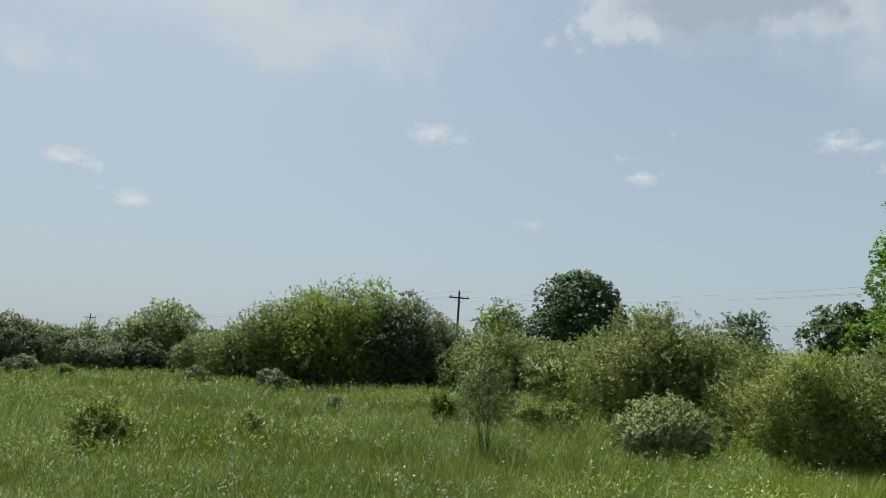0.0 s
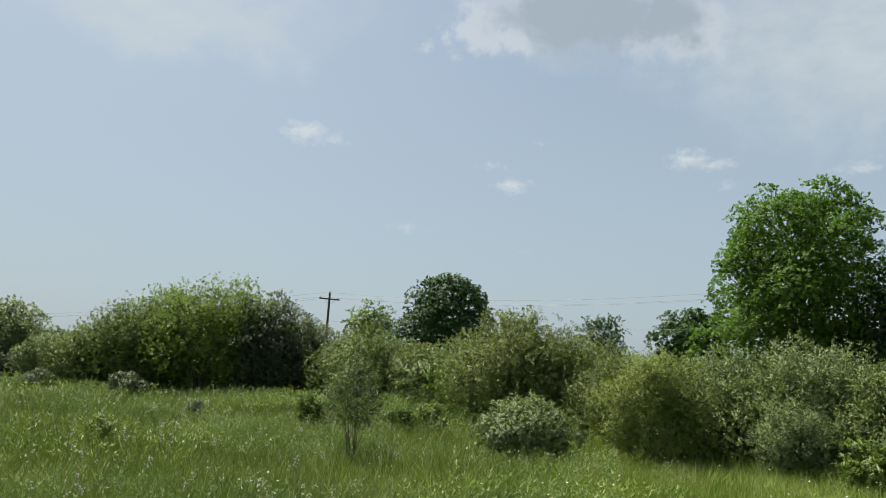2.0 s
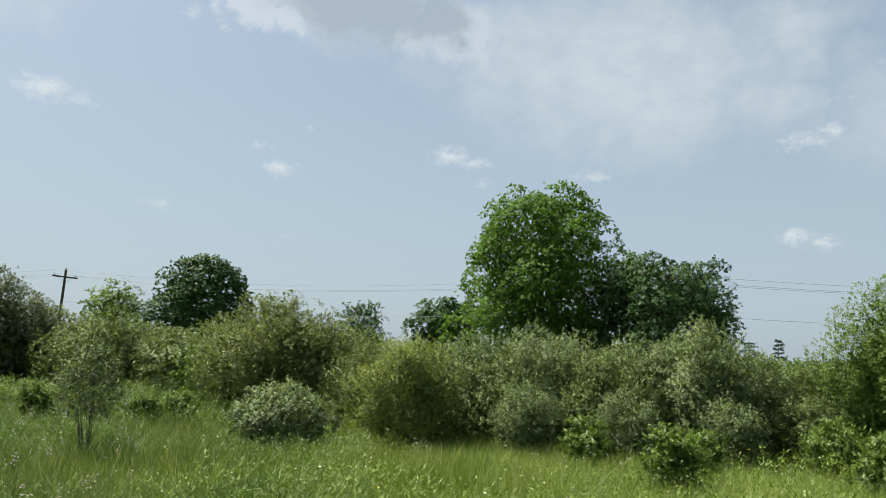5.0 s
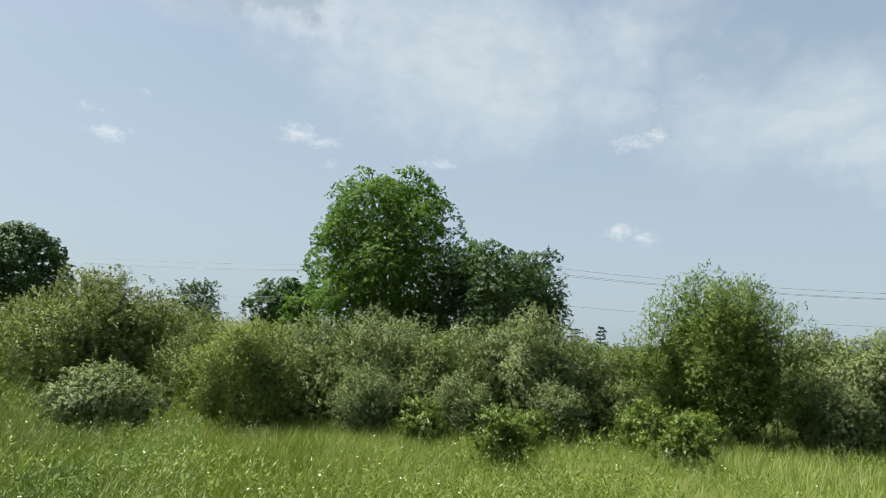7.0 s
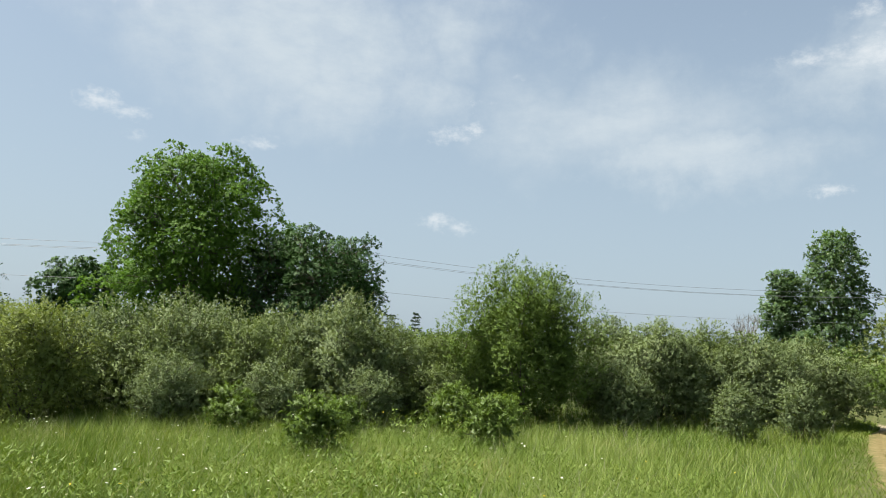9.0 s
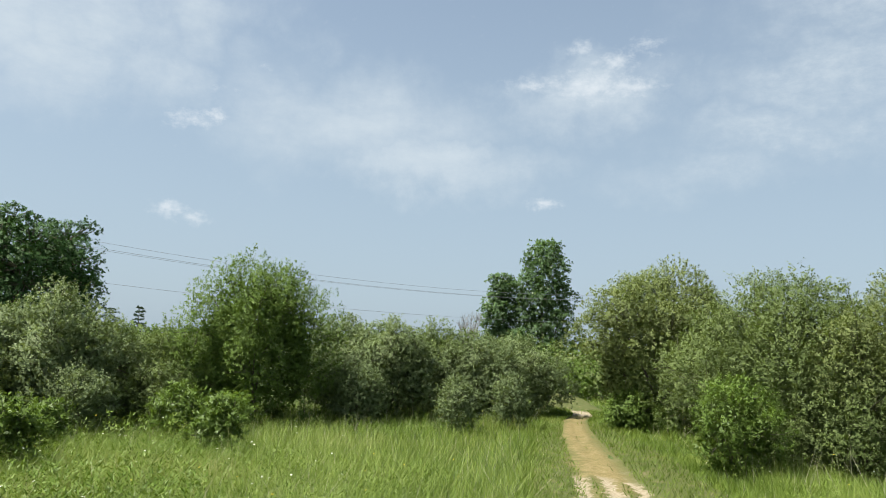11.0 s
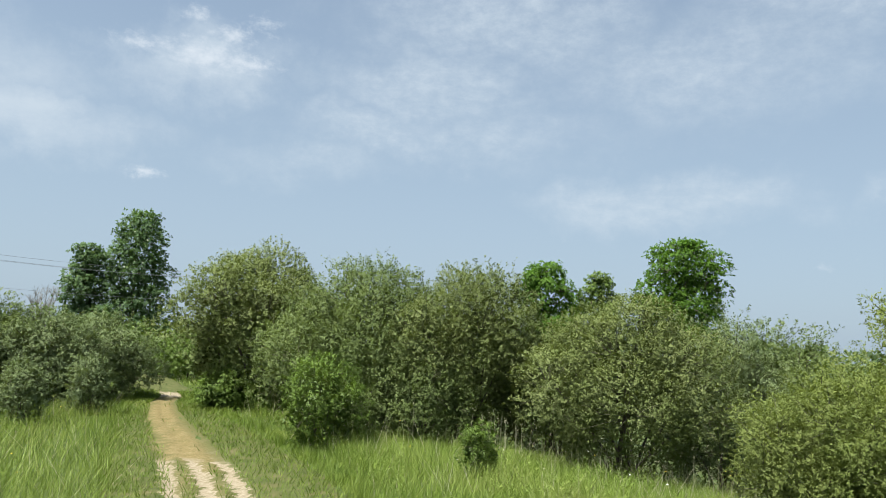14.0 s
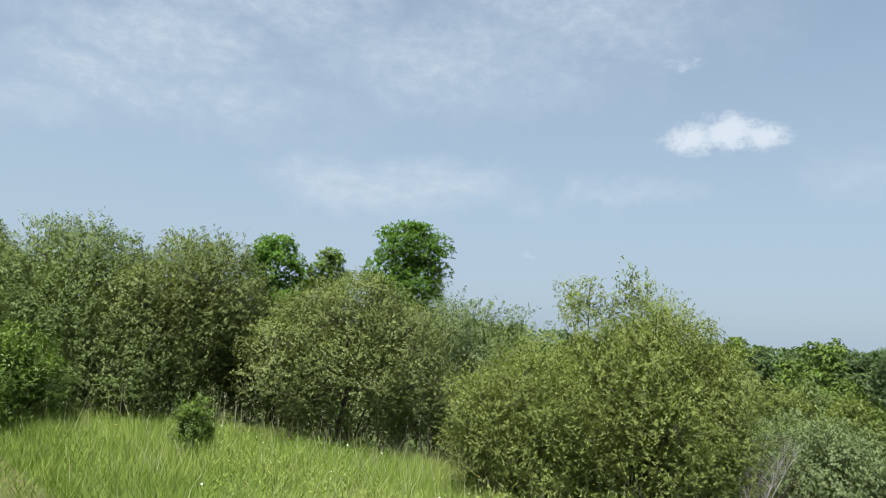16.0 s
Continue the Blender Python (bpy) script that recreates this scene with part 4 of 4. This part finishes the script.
shrub("silver_bush", "pale grey-green bush down the slope", 155.0, 15.5, 1.9, 2.4, "willow", 152, group=FIELD)

for i, (az, d, h, w, kind) in enumerate([(-9.8, 38, 5.6, 4.8, "gloss"), (-5.2, 37, 6.0, 4.4, "gloss"), (-13.8, 40, 3.9, 4.0, "willow"), (-0.6, 38, 4.2, 3.6, "grey"), (-17.6, 48, 2.9, 4.0, "silver"),
                                         (-23.6, 60, 3.2, 4.6, "grey"), (-28.2, 57, 3.1, 4.4, "grey"), (-32.2, 50, 3.3, 4.4, "grey"), (6.6, 33, 3.0, 3.4, "willow"), (14.6, 27, 2.6, 3.4, "olive"), (20.2, 23, 2.6, 3.0, "olive"), (-18.2, 53, 2.2, 4.6, "grey"), (-22.4, 54, 2.3, 5.0, "grey"), (-25.4, 53, 2.0, 4.6, "grey"), (-36.5, 52, 3.2, 5.0, "grey"), (89.6, 31, 2.3, 3.6, "green"), (-12.5, 41, 1.9, 4.2, "grey"), (-9.0, 41, 1.9, 4.2, "willow"), (-6.0, 41, 1.9, 4.2, "grey"), (-3.0, 40, 1.8, 4.0, "grey"), (-0.2, 39, 1.8, 3.6, "willow")]):
    shrub("thicket_bush", "bushy willow in the thicket along the meadow edge", az, d, h, w, kind, 260 + i, group=FIELD, up=0.8)

for i, (az, d, h, w, kind) in enumerate([(36.2, 12.9, 1.3, 1.15, "silver"), (43.6, 13.0, 1.2, 1.1, "silver"), (51.2, 13.0, 1.25, 0.95, "silver"), (56.0, 14.2, 1.3, 1.2, "willow"), (70.6, 15.2, 1.4, 1.2, "silver"), (106.8, 12.2, 1.65, 1.6, "willow")]):
    shrub("young_willow", "young pale willow bush in front of taller willows", az, d, h, w, kind, 280 + i, group=FIELD, up=1.0, shoots=2.0)

# low clumps standing in the grass
CLUMP = "low clumps in the meadow"
for i, (az, d, h, w, kind, text) in enumerate([
    (-24.4, 12.8, 0.80, 1.05, "green", "low dark bramble clump standing in tall grass"),
    (-29.8, 41, 1.05, 1.7, "grey", "low dark clump at the far meadow edge"),
    (-27.1, 40, 0.7, 0.9, "green", "small green clump in the far meadow"),
    (-12.8, 31, 0.95, 1.5, "grey", "low dark clump below willow bushes"),
    (-18.5, 36, 0.8, 1.4, "grey", "low dark clump below a pale bush"),
    (-14.2, 15.2, 0.42, 0.55, "green", "thin leafy sapling in the grass"),
    (-8.0, 21, 0.42, 0.45, "grey", "small leafy sapling in the grass"),
    (0.5, 18.4, 0.95, 0.70, "green", "rounded dark green clump in the grass"),
    (7.6, 18.2, 0.70, 0.85, "green", "low green clump in front of willows"),
    (10.0, 18.8, 0.72, 0.85, "green", "low green clump in front of willows"),
    (40.7, 12.2, 0.76, 0.85, "lush", "low yellow-green clump at the foot of willows"),
    (47.0, 9.9, 0.86, 0.74, "lush", "leafy green clump standing in the meadow"),
    (49.0, 11.9, 0.74, 0.62, "lush", "low green clump in the meadow"),
    (58.0, 13.0, 0.92, 1.08, "lush", "bright yellow-green rounded clump in the meadow"),
    (60.7, 11.2, 0.88, 0.68, "lush", "bright leafy clump standing in the meadow"),
    (61.7, 13.8, 0.76, 0.7, "gloss", "low yellow-green clump in the meadow"),
]):
    shrub("low_clump", text, az, d, h, w, kind, 200 + i, 1.0, group=CLUMP, up=0.5, twig=0.13, lobes=9, wide=0.34, size=0.058 if d < 20 else 0.042, stems=4, squat=1.5, cap=7500, shoots=0.4, blade=d < 20)

# bushes that close the view behind the first row
BACK = "bushes behind the first row"
rng_back = np.random.default_rng(77)
for i, az in enumerate(np.arange(-38, 172, 3.6)):
    d = 34 + 14 * rng_back.random() if az < 8 else 23 + 9 * rng_back.random()
    if az < -2:
        d += 26
    if az > 148:
        continue
    if 84 < az < 90.5:
        d = 34
    top = 1.6 + d * math.tan(radians(1.0 + 1.0 * rng_back.random()))
    h = top - spot(az, d)[2]
    shrub("background_bush", "grey-green bush in the thicket behind the meadow", az + rng_back.normal() * 0.5, d, h, h * (1.2 + 0.4 * rng_back.random()), ("willow", "silver", "green", "olive")[i % 4], 300 + i, 0.9,
          group=BACK, cap=6500, stems=4, wood=0.03, lobes=8, size=0.08)

# bushes and trees in the hollow to the south-east
HOLLOW = "trees in the hollow"
for i, (az, d, h, w, kind) in enumerate([(149.6, 62, 2.1, 4.0, "far"), (151.6, 66, 2.6, 3.2, "green"), (153.4, 64, 2.2, 2.6, "far"), (155.2, 78, 0.6, 4.0, "green"), (157.6, 60, 2.5, 4.2, "green"), (160.2, 64, 2.0, 4.4, "far"),
                                         (163.0, 60, 2.0, 6.0, "far"), (167.0, 58, 2.0, 6.0, "dark")]):
    tree("hollow_tree", "dark green tree in the hollow below the slope", az, d, h, w, kind, 400 + i, 0.08, "dome", 0.14, 0.14, 0.8, 1.2, 18, 0.4, (0, 0), 11000)
for i, (az, d, h, w, kind) in enumerate([(150.6, 46, 4.6, 3.4, "yellow"), (152.8, 48, 4.4, 2.6, "silver"), (154.6, 44, 4.5, 3.6, "yellow"), (156.6, 46, 4.7, 3.0, "willow"), (159.2, 40, 4.1, 3.4, "yellow"), (162.2, 40, 3.8, 3.6, "green"), (154.8, 27, 2.5, 3.2, "silver"),
                                         (158.5, 26, 2.4, 3.2, "silver"), (162.5, 26, 2.6, 3.2, "willow"), (151.5, 28, 2.6, 3.0, "silver"), (148.0, 34, 3.2, 4.0, "willow"), (144.0, 36, 3.4, 4.0, "willow")]):
    shrub("hollow_bush", "green bush in the hollow below the slope", az, d, h, w, kind, 430 + i, group=HOLLOW, cap=15000, stems=4, wood=0.05, size=0.08)


def far_woods():
    """A belt of woods round the horizon, too far to count its trees."""
    rng = np.random.default_rng(55)
    feet, ways = [], []
    for az in np.arange(-180, 180, 0.55):
        d = 240 + 60 * rng.random()
        x, y, z = spot(az + rng.random(), d)
        h = (5.2 + 1.8 * math.sin(az * 0.21) + 1.6 * rng.random()) * (0.5 if 140 < az < 175 else 1.0)
        f, w, _ = crown_twigs(rng, [(x, y, h * 0.5 - 1, 4.0, 4.0, h * 0.62)], 36, 0.5, 0.8, 0.5, -8)
        feet.append(f)
        ways.append(w)
    v, f = leaves_on(rng, np.concatenate(feet), np.concatenate(ways), 1.2, 3, 1.5, 0.8, 0.2, 1.0, True)
    tagged(new("far_woods", mesh_of("far_woods", v, None, f, LEAF["far"])), "belt of hazy green woods along the horizon", "woods", kind="stuff")


far_woods()


# ---- the power line: poles with cross-arms, wires sagging between them ----
LINE_D, LINE_AZ = 61.5, 45.0


def line_point(s, z, off=0.0):
    """s metres along the line from its nearest point, off metres further away."""
    a = radians(LINE_AZ)
    return np.array([(LINE_D + off) * math.sin(a) + s * math.cos(a), (LINE_D + off) * math.cos(a) - s * math.sin(a), z])


POLE_S = (-177.5, -58.8, 0.0, 64.5, 125.0)
POLE_TOP = (8.6, 9.3, 9.0, 8.7, 8.6)


def box(x0, x1, y0, y1, z0, z1):
    v = np.array([(x, y, z) for x in (x0, x1) for y in (y0, y1) for z in (z0, z1)], float)
    return v, np.array([(0, 1, 3, 2), (4, 6, 7, 5), (0, 4, 5, 1), (2, 3, 7, 6), (0, 2, 6, 4), (1, 5, 7, 3)])


def power_pole(s, top):
    base = new("power_pole")
    p = line_point(s, 0)
    g = float(ground_z(p[0], p[1]))
    base.matrix_world = pose(p[0], p[1], g, 0, 0, -LINE_AZ) @ pose(0, 0, 0, 0, 2.0, 0)
    h = top - g
    tagged(base, "dark wooden power pole with a single cross-arm", "power pole", "power poles")
    t = np.linspace(0, 1, 6)
    child("pole", mesh_of("pole", *tube(np.stack([t * 0, t * 0, t * (h + 0.55) - 0.3], 1), 0.17 - 0.05 * t, 10), None, POLEWOOD, True), base)
    arm = child("crossarm", mesh_of("crossarm", *box(-0.07, 0.07, -1.3, 1.3, h - 0.55, h - 0.40), None, POLEWOOD), base)
    arm.matrix_basis = pose(0, 0, 0, 0, 0, -20)
    for y in (-1.1, 0.0, 1.1):
        z = h - 0.40 if y else h + 0.25
        ins = child("insulator", mesh_of("insulator", *tube([(0, y, z), (0, y, z + 0.06), (0, y, z + 0.07), (0, y, z + 0.2)], [0.05, 0.05, 0.09, 0.05], 8), None, CERAMIC, True), arm)
    for y in (-0.75, 0.75):
        child("brace", mesh_of("brace", *tube([(0.09, y, h - 0.5), (0.12, 0, h - 1.15)], [0.022, 0.022], 5), None, METAL), arm)


for s, top in zip(POLE_S, POLE_TOP):
    power_pole(s, top)


def power_wire(off, drop, sag, label, thick):
    pts = []
    for (s0, t0), (s1, t1) in zip(zip(POLE_S, POLE_TOP), zip(POLE_S[1:], POLE_TOP[1:])):
        for u in np.linspace(0, 1, 25)[:-1]:
            pts.append(line_point(s0 + (s1 - s0) * u, t0 + (t1 - t0) * u - drop - 4 * sag * u * (1 - u), off))
    pts.append(line_point(POLE_S[-1], POLE_TOP[-1] - drop, off))
    tagged(new("power_wire", mesh_of("power_wire", *tube(pts, np.full(len(pts), thick), 5), None, CABLE, True)), label, "wire", "power wires")


power_wire(-0.65, 0.25, 1.35, "thin dark overhead wire between power poles", 0.012)
power_wire(0.0, -0.35, 1.45, "thin dark overhead wire between power poles", 0.012)
power_wire(0.65, 0.25, 1.3, "thin dark overhead wire between power poles", 0.012)
power_wire(0.0, 3.0, 0.9, "thin lower overhead wire between power poles", 0.012)


# ---- the meadow's grass and flowers ----
REACH = ((-45, 56), (-22, 50), (-15, 38), (-13, 35), (0, 32), (10, 28), (20, 20), (30, 16), (60, 18), (78, 21), (87, 34), (91, 34), (94, 18.5), (99, 15), (112, 13.2), (125, 12), (132, 10.5), (140, 9.5), (170, 12))


def scatter(rng, n, near, fall, margin=1.0, sector=(-45, 172)):
    """Places on the meadow, thinning out with distance."""
    az = rng.uniform(*sector, n)
    far = np.interp(az, *zip(*REACH)) * margin
    u = rng.random(n)
    k = 2.0 - fall
    d = (near**k + u * (far**k - near**k)) ** (1 / k)
    a = np.radians(az)
    return d * np.sin(a), d * np.cos(a), d


def patches(x, y, scale, seed):
    """Smooth values round 0 for tall and short patches."""
    r = np.random.default_rng(seed)
    v = 0
    for k in range(5):
        a, p = r.random() * 6.28, r.random() * 6.28
        f = scale * (0.6 + 1.4 * r.random())
        v = v + np.sin((x * math.cos(a) + y * math.sin(a)) * f + p)
    return v / 2.6


def pale_stand(x, y):
    """Where the drier, paler grass stands: a broad belt to the north-east, in drifts."""
    az = np.degrees(np.arctan2(x, y))
    return 1 / (1 + np.exp(-(az - 22) / 5)) / (1 + np.exp((az - 72) / 7)) * 0.8 + 0.25 * patches(x, y, 0.35, 4)


def grass(n, seed, near, fall, tall, name, label, material, thin=1.0, pale=None, sector=(-45, 172), margin=1.0):
    rng = np.random.default_rng(seed)
    x, y, d = scatter(rng, n, near, fall, margin, sector)
    if pale is not None:
        stand = (rng.random(n) < pale_stand(x, y)) == pale
        x, y, d = x[stand], y[stand], d[stand]
        n = len(x)
    side, wide = from_track(x, y)
    gap = np.where(side > 0, side / (wide * 0.95), -side / (wide * 0.52))
    keep = (gap > 0.6) | (rng.random(n) < 0.35)
    x, y, d, gap = x[keep], y[keep], d[keep], gap[keep]
    n = len(x)
    p = patches(x, y, 0.9, seed)
    h = tall * (0.55 + 0.75 * rng.random(n)) * (1 + 0.24 * p + 0.16 * patches(x, y, 3.2, seed + 1)) * np.where(gap < 0.6, 0.10, np.where(gap < 1.0, 0.22, np.where(gap < 1.35, 0.6, 1.0)))
    a = rng.random(n) * 6.283
    wd = (0.0011 + 0.00021 * d) * (0.7 + 0.7 * rng.random(n)) * thin
    lean = unit(np.stack([np.cos(a), np.sin(a), 0 * a], 1)) * (0.2 + 0.95 * rng.random((n, 1)) ** 1.3) + np.array([[0.06, -0.03, 0]])
    b = rng.random(n) * 6.283
    side = np.stack([np.cos(b), np.sin(b), 0 * b], 1) * wd[:, None]
    foot = np.stack([x, y, ground_z(x, y) - 0.02], 1)
    mid = foot + (lean * 0.3 + (0, 0, 0.62)) * h[:, None]
    tip = foot + (lean * 1.0 + (0, 0, 1.0)) * h[:, None]
    near_by = d < 6.5
    a5 = np.stack([foot - side, foot + side, mid + side * 0.8, mid - side * 0.8, tip], 1)[near_by].reshape(-1, 3)
    a3 = np.stack([foot - side * 1.2, foot + side * 1.2, tip], 1)[~near_by].reshape(-1, 3)
    i = np.arange(int(near_by.sum()))[:, None] * 5
    tris = np.concatenate([i + np.array([[3, 2, 4]]), len(a5) + np.arange(len(a3)).reshape(-1, 3)])
    tagged(new(name, mesh_of(name, np.concatenate([a5, a3]), i + np.array([[0, 1, 2, 3]]), tris, material)), label, "grass", kind="stuff")


grass(120000, 61, 4.4, 1.25, 0.24, "meadow_grass", "tall dull green meadow grass, unmown and uneven", DULL, 1.0, False, (-45, 20))
grass(60000, 64, 4.4, 1.25, 0.27, "meadow_grass", "tall fresh green meadow grass in drifts", GRASS, 1.0, False, (-45, 34))
grass(170000, 70, 4.4, 1.25, 0.22, "meadow_grass", "tall green meadow grass, unmown and uneven", GRASS, 1.0, False, (20, 104))
grass(150000, 76, 3.6, 1.25, 0.20, "meadow_grass", "bright yellow-green grass on the slope", BRIGHT, 1.0, None, (96, 172))
grass(400000, 65, 4.4, 1.25, 0.24, "pale_grass", "pale yellow-green grass with drying tips", PALE, 1.0, True)
grass(45000, 68, 0.9, 1.3, 0.24, "meadow_grass", "green meadow grass behind the open side of the track", GRASS, 1.6, None, (172, 315))
grass(42000, 69, 0.9, 1.2, 0.22, "meadow_grass", "shorter green grass beside the near track", GRASS, 1.3, None, (-45, 172), 0.36)
grass(9000, 62, 4.5, 1.1, 0.42, "seed_stalks", "pale dry seed stalks standing above the grass", STRAW, 0.7)


def dry_stalks(n, seed):
    """Last year's grey stalks, standing in a loose fringe along the foot of the bushes."""
    rng = np.random.default_rng(seed)
    az = np.concatenate([rng.uniform(28, 150, n // 2), (rng.choice([58, 66, 74, 79, 88, 113, 121], n - n // 2) + rng.normal(size=n - n // 2) * 1.4)])
    d = np.interp(az, *zip(*REACH)) * (0.90 + 0.06 * rng.normal(size=n))
    x, y = d * np.sin(np.radians(az)), d * np.cos(np.radians(az))
    side, wide = from_track(x, y)
    ok = np.abs(side) > 1.5
    x, y, d = x[ok], y[ok], d[ok]
    n = len(x)
    h = 0.35 + 0.4 * rng.random(n)
    foot = np.stack([x, y, ground_z(x, y)], 1)
    lean = rng.normal(size=(n, 3)) * (0.09, 0.09, 0)
    v, f = leaf_tris(foot, unit(lean + (0, 0, 1)), unit(rng.normal(size=(n, 3))), h, 0.003 + 0.0005 * d)
    tip = foot + unit(lean + (0, 0, 1)) * (h * 0.98)[:, None]
    m = 3
    k = np.repeat(np.arange(n), m)
    v2, f2 = leaf_tris(tip[k] - rng.random((n * m, 1)) * (0, 0, 0.10), unit(rng.normal(size=(n * m, 3)) * 0.6 + (0, 0, 0.8)), unit(rng.normal(size=(n * m, 3))), np.full(n * m, 0.04), 0.006 + 0.0007 * d[k])
    tagged(new("dry_stalks", mesh_of("dry_stalks", *(lambda a: (a[0], None, a[1]))(merge([(v, f), (v2, f2)])), STRAW)), "grey dry stalks along the foot of bushes", "stalks", kind="stuff")


dry_stalks(900, 67)


def track_turf(n, seed):
    """Short trodden grass on the verges and between the ruts."""
    rng = np.random.default_rng(seed)
    k = rng.integers(64, 199, n)
    u = rng.uniform(-1.1, 1.5, n)
    rut = np.minimum(np.minimum(abs(u + 0.36), abs(u + 0.03)), abs(u - 0.28))
    bare = (abs(u) < 0.35) & ((TD[k] > 9.5) | (rut < 0.10))
    ok = ~bare | (rng.random(n) < 0.012)
    k, u = k[ok], u[ok]
    n = len(k)
    s = rng.uniform(-0.12, 0.12, n)
    x, y = TX[k] + NX[k] * u * TW[k] * 0.75 - NY[k] * s, TY[k] + NY[k] * u * TW[k] * 0.75 + NX[k] * s
    h = (0.035 + 0.07 * rng.random(n)) * (1 + 0.9 * np.clip(abs(u) - 0.6, 0, 1))
    a = rng.random(n) * 6.283
    foot = np.stack([x, y, ground_z(x, y) + 0.02], 1)
    go = unit(np.stack([np.cos(a) * 0.7, np.sin(a) * 0.7, np.ones(n)], 1))
    v, f = leaf_tris(foot, go, unit(rng.normal(size=(n, 3))), h * 1.2, 0.004 + 0.0006 * TD[k])
    tagged(new("track_turf", mesh_of("track_turf", v, None, f, GRASS)), "short trodden grass along the dirt track", "grass", kind="stuff")


track_turf(26000, 66)


def forbs(n, seed, sector, material, label, tall=1.0, drift=0.9, dense=-0.1, big=1.0):
    """Leafy herbs in drifts among the grass."""
    rng = np.random.default_rng(seed)
    x, y, d = scatter(rng, n * 3, 3.5, 1.4, 1.0, sector)
    ok = (np.abs(from_track(x, y)[0]) > 1.6) & (patches(x, y, drift, seed + 9) > dense)
    x, y, d = x[ok][:n], y[ok][:n], d[ok][:n]
    n, per = len(x), 10
    h = (0.20 + 0.24 * rng.random(n)) * tall
    k = np.repeat(np.arange(n), per)
    s = 0.25 + 0.75 * rng.random(n * per)
    foot = np.stack([x, y, ground_z(x, y)], 1)[k] + np.stack([rng.normal(size=n * per) * 0.02, rng.normal(size=n * per) * 0.02, s * h[k]], 1)
    a = rng.random(n * per) * 6.283
    go = unit(np.stack([np.cos(a), np.sin(a), 0.75 + 0.4 * rng.normal(size=n * per)], 1))
    size = big * (0.022 + 0.0019 * d[k]) * (0.6 + 0.6 * rng.random(n * per))
    v, f = leaf_tris(foot, go, unit(rng.normal(size=(n * per, 3)) * 0.4 + (0, 0, 1)), size * 1.6, size * 0.30)
    tagged(new("meadow_herbs", mesh_of("meadow_herbs", v, None, f, material)), label, "herbs", kind="stuff")


forbs(11000, 63, (-45, 24), FORB, "leafy green herbs growing among the grass", 1.0)
forbs(3800, 77, (-45, 60), GRASS, "fresh light green herbs in drifts in the meadow", 1.2, 0.6, 0.35, 1.5)
forbs(500, 80, (97, 106), BRIGHT, "tall bright herbs beside a broad-leaved bush", 1.0, 1.5, -0.3, 0.75)
forbs(5000, 78, (18, 90), GRASS, "pale leafy herbs scattered through the meadow", 0.8, 1.3)
forbs(4000, 79, (88, 172), BRIGHT, "bright green herbs on the slope beside the track", 0.75, 1.2)


def flowers(name, label, n, seed, material, size, height, sector, spike=False):
    rng = np.random.default_rng(seed)
    az = rng.uniform(*sector, n)
    far = np.interp(az, *zip(*REACH)) * 0.95
    d = 4.0 + (far - 4.0) * rng.random(n) ** 1.3
    x, y = d * np.sin(np.radians(az)), d * np.cos(np.radians(az))
    ok = np.abs(from_track(x, y)[0]) > 1.6
    x, y, d = x[ok], y[ok], d[ok]
    vs, at = [], 0
    for cx, cy, cd in zip(x, y, d):
        z = float(ground_z(cx, cy)) + height * (0.8 + 0.4 * rng.random())
        r = size * (0.75 + 0.5 * rng.random()) * (1 + 0.02 * cd)
        if spike:
            m = 9
            base = np.array([cx, cy, z]) + np.stack([rng.normal(size=m) * r, rng.normal(size=m) * r, -rng.random(m) * r * 7], 1)
            vs.append(leaf_quads(base, unit(rng.normal(size=(m, 3)) + (0, 0, 0.4)), unit(rng.normal(size=(m, 3))), np.full(m, r * 1.6), np.full(m, r * 1.1)))
        else:
            m = 8
            a = np.arange(m) * 6.283 / m + rng.random()
            tilt = rng.normal(size=2) * 0.3
            go = unit(np.stack([np.cos(a), np.sin(a), np.cos(a) * tilt[0] + np.sin(a) * tilt[1] + 0.1], 1))
            vs.append(leaf_quads(np.tile([cx, cy, z], (m, 1)), go, np.tile([0, 0, 1.0], (m, 1)), np.full(m, r), np.full(m, r * 0.6), 0.1))
    tagged(new(name, mesh_of(name, *merge(vs), None, material)), label, "flowers", kind="stuff")


flowers("white_flowers", "small white daisies scattered in the grass", 300, 71, WHITE, 0.013, 0.38, (-5, 70))
flowers("white_flowers", "small white daisies scattered in the grass", 50, 72, WHITE, 0.011, 0.40, (95, 150))
flowers("yellow_flowers", "small yellow flowers scattered in the grass", 90, 73, YELLOW, 0.011, 0.40, (20, 150))
flowers("purple_flowers", "pale purple flower spikes in the meadow", 400, 74, PURPLE, 0.013, 0.42, (-35, 8), True)
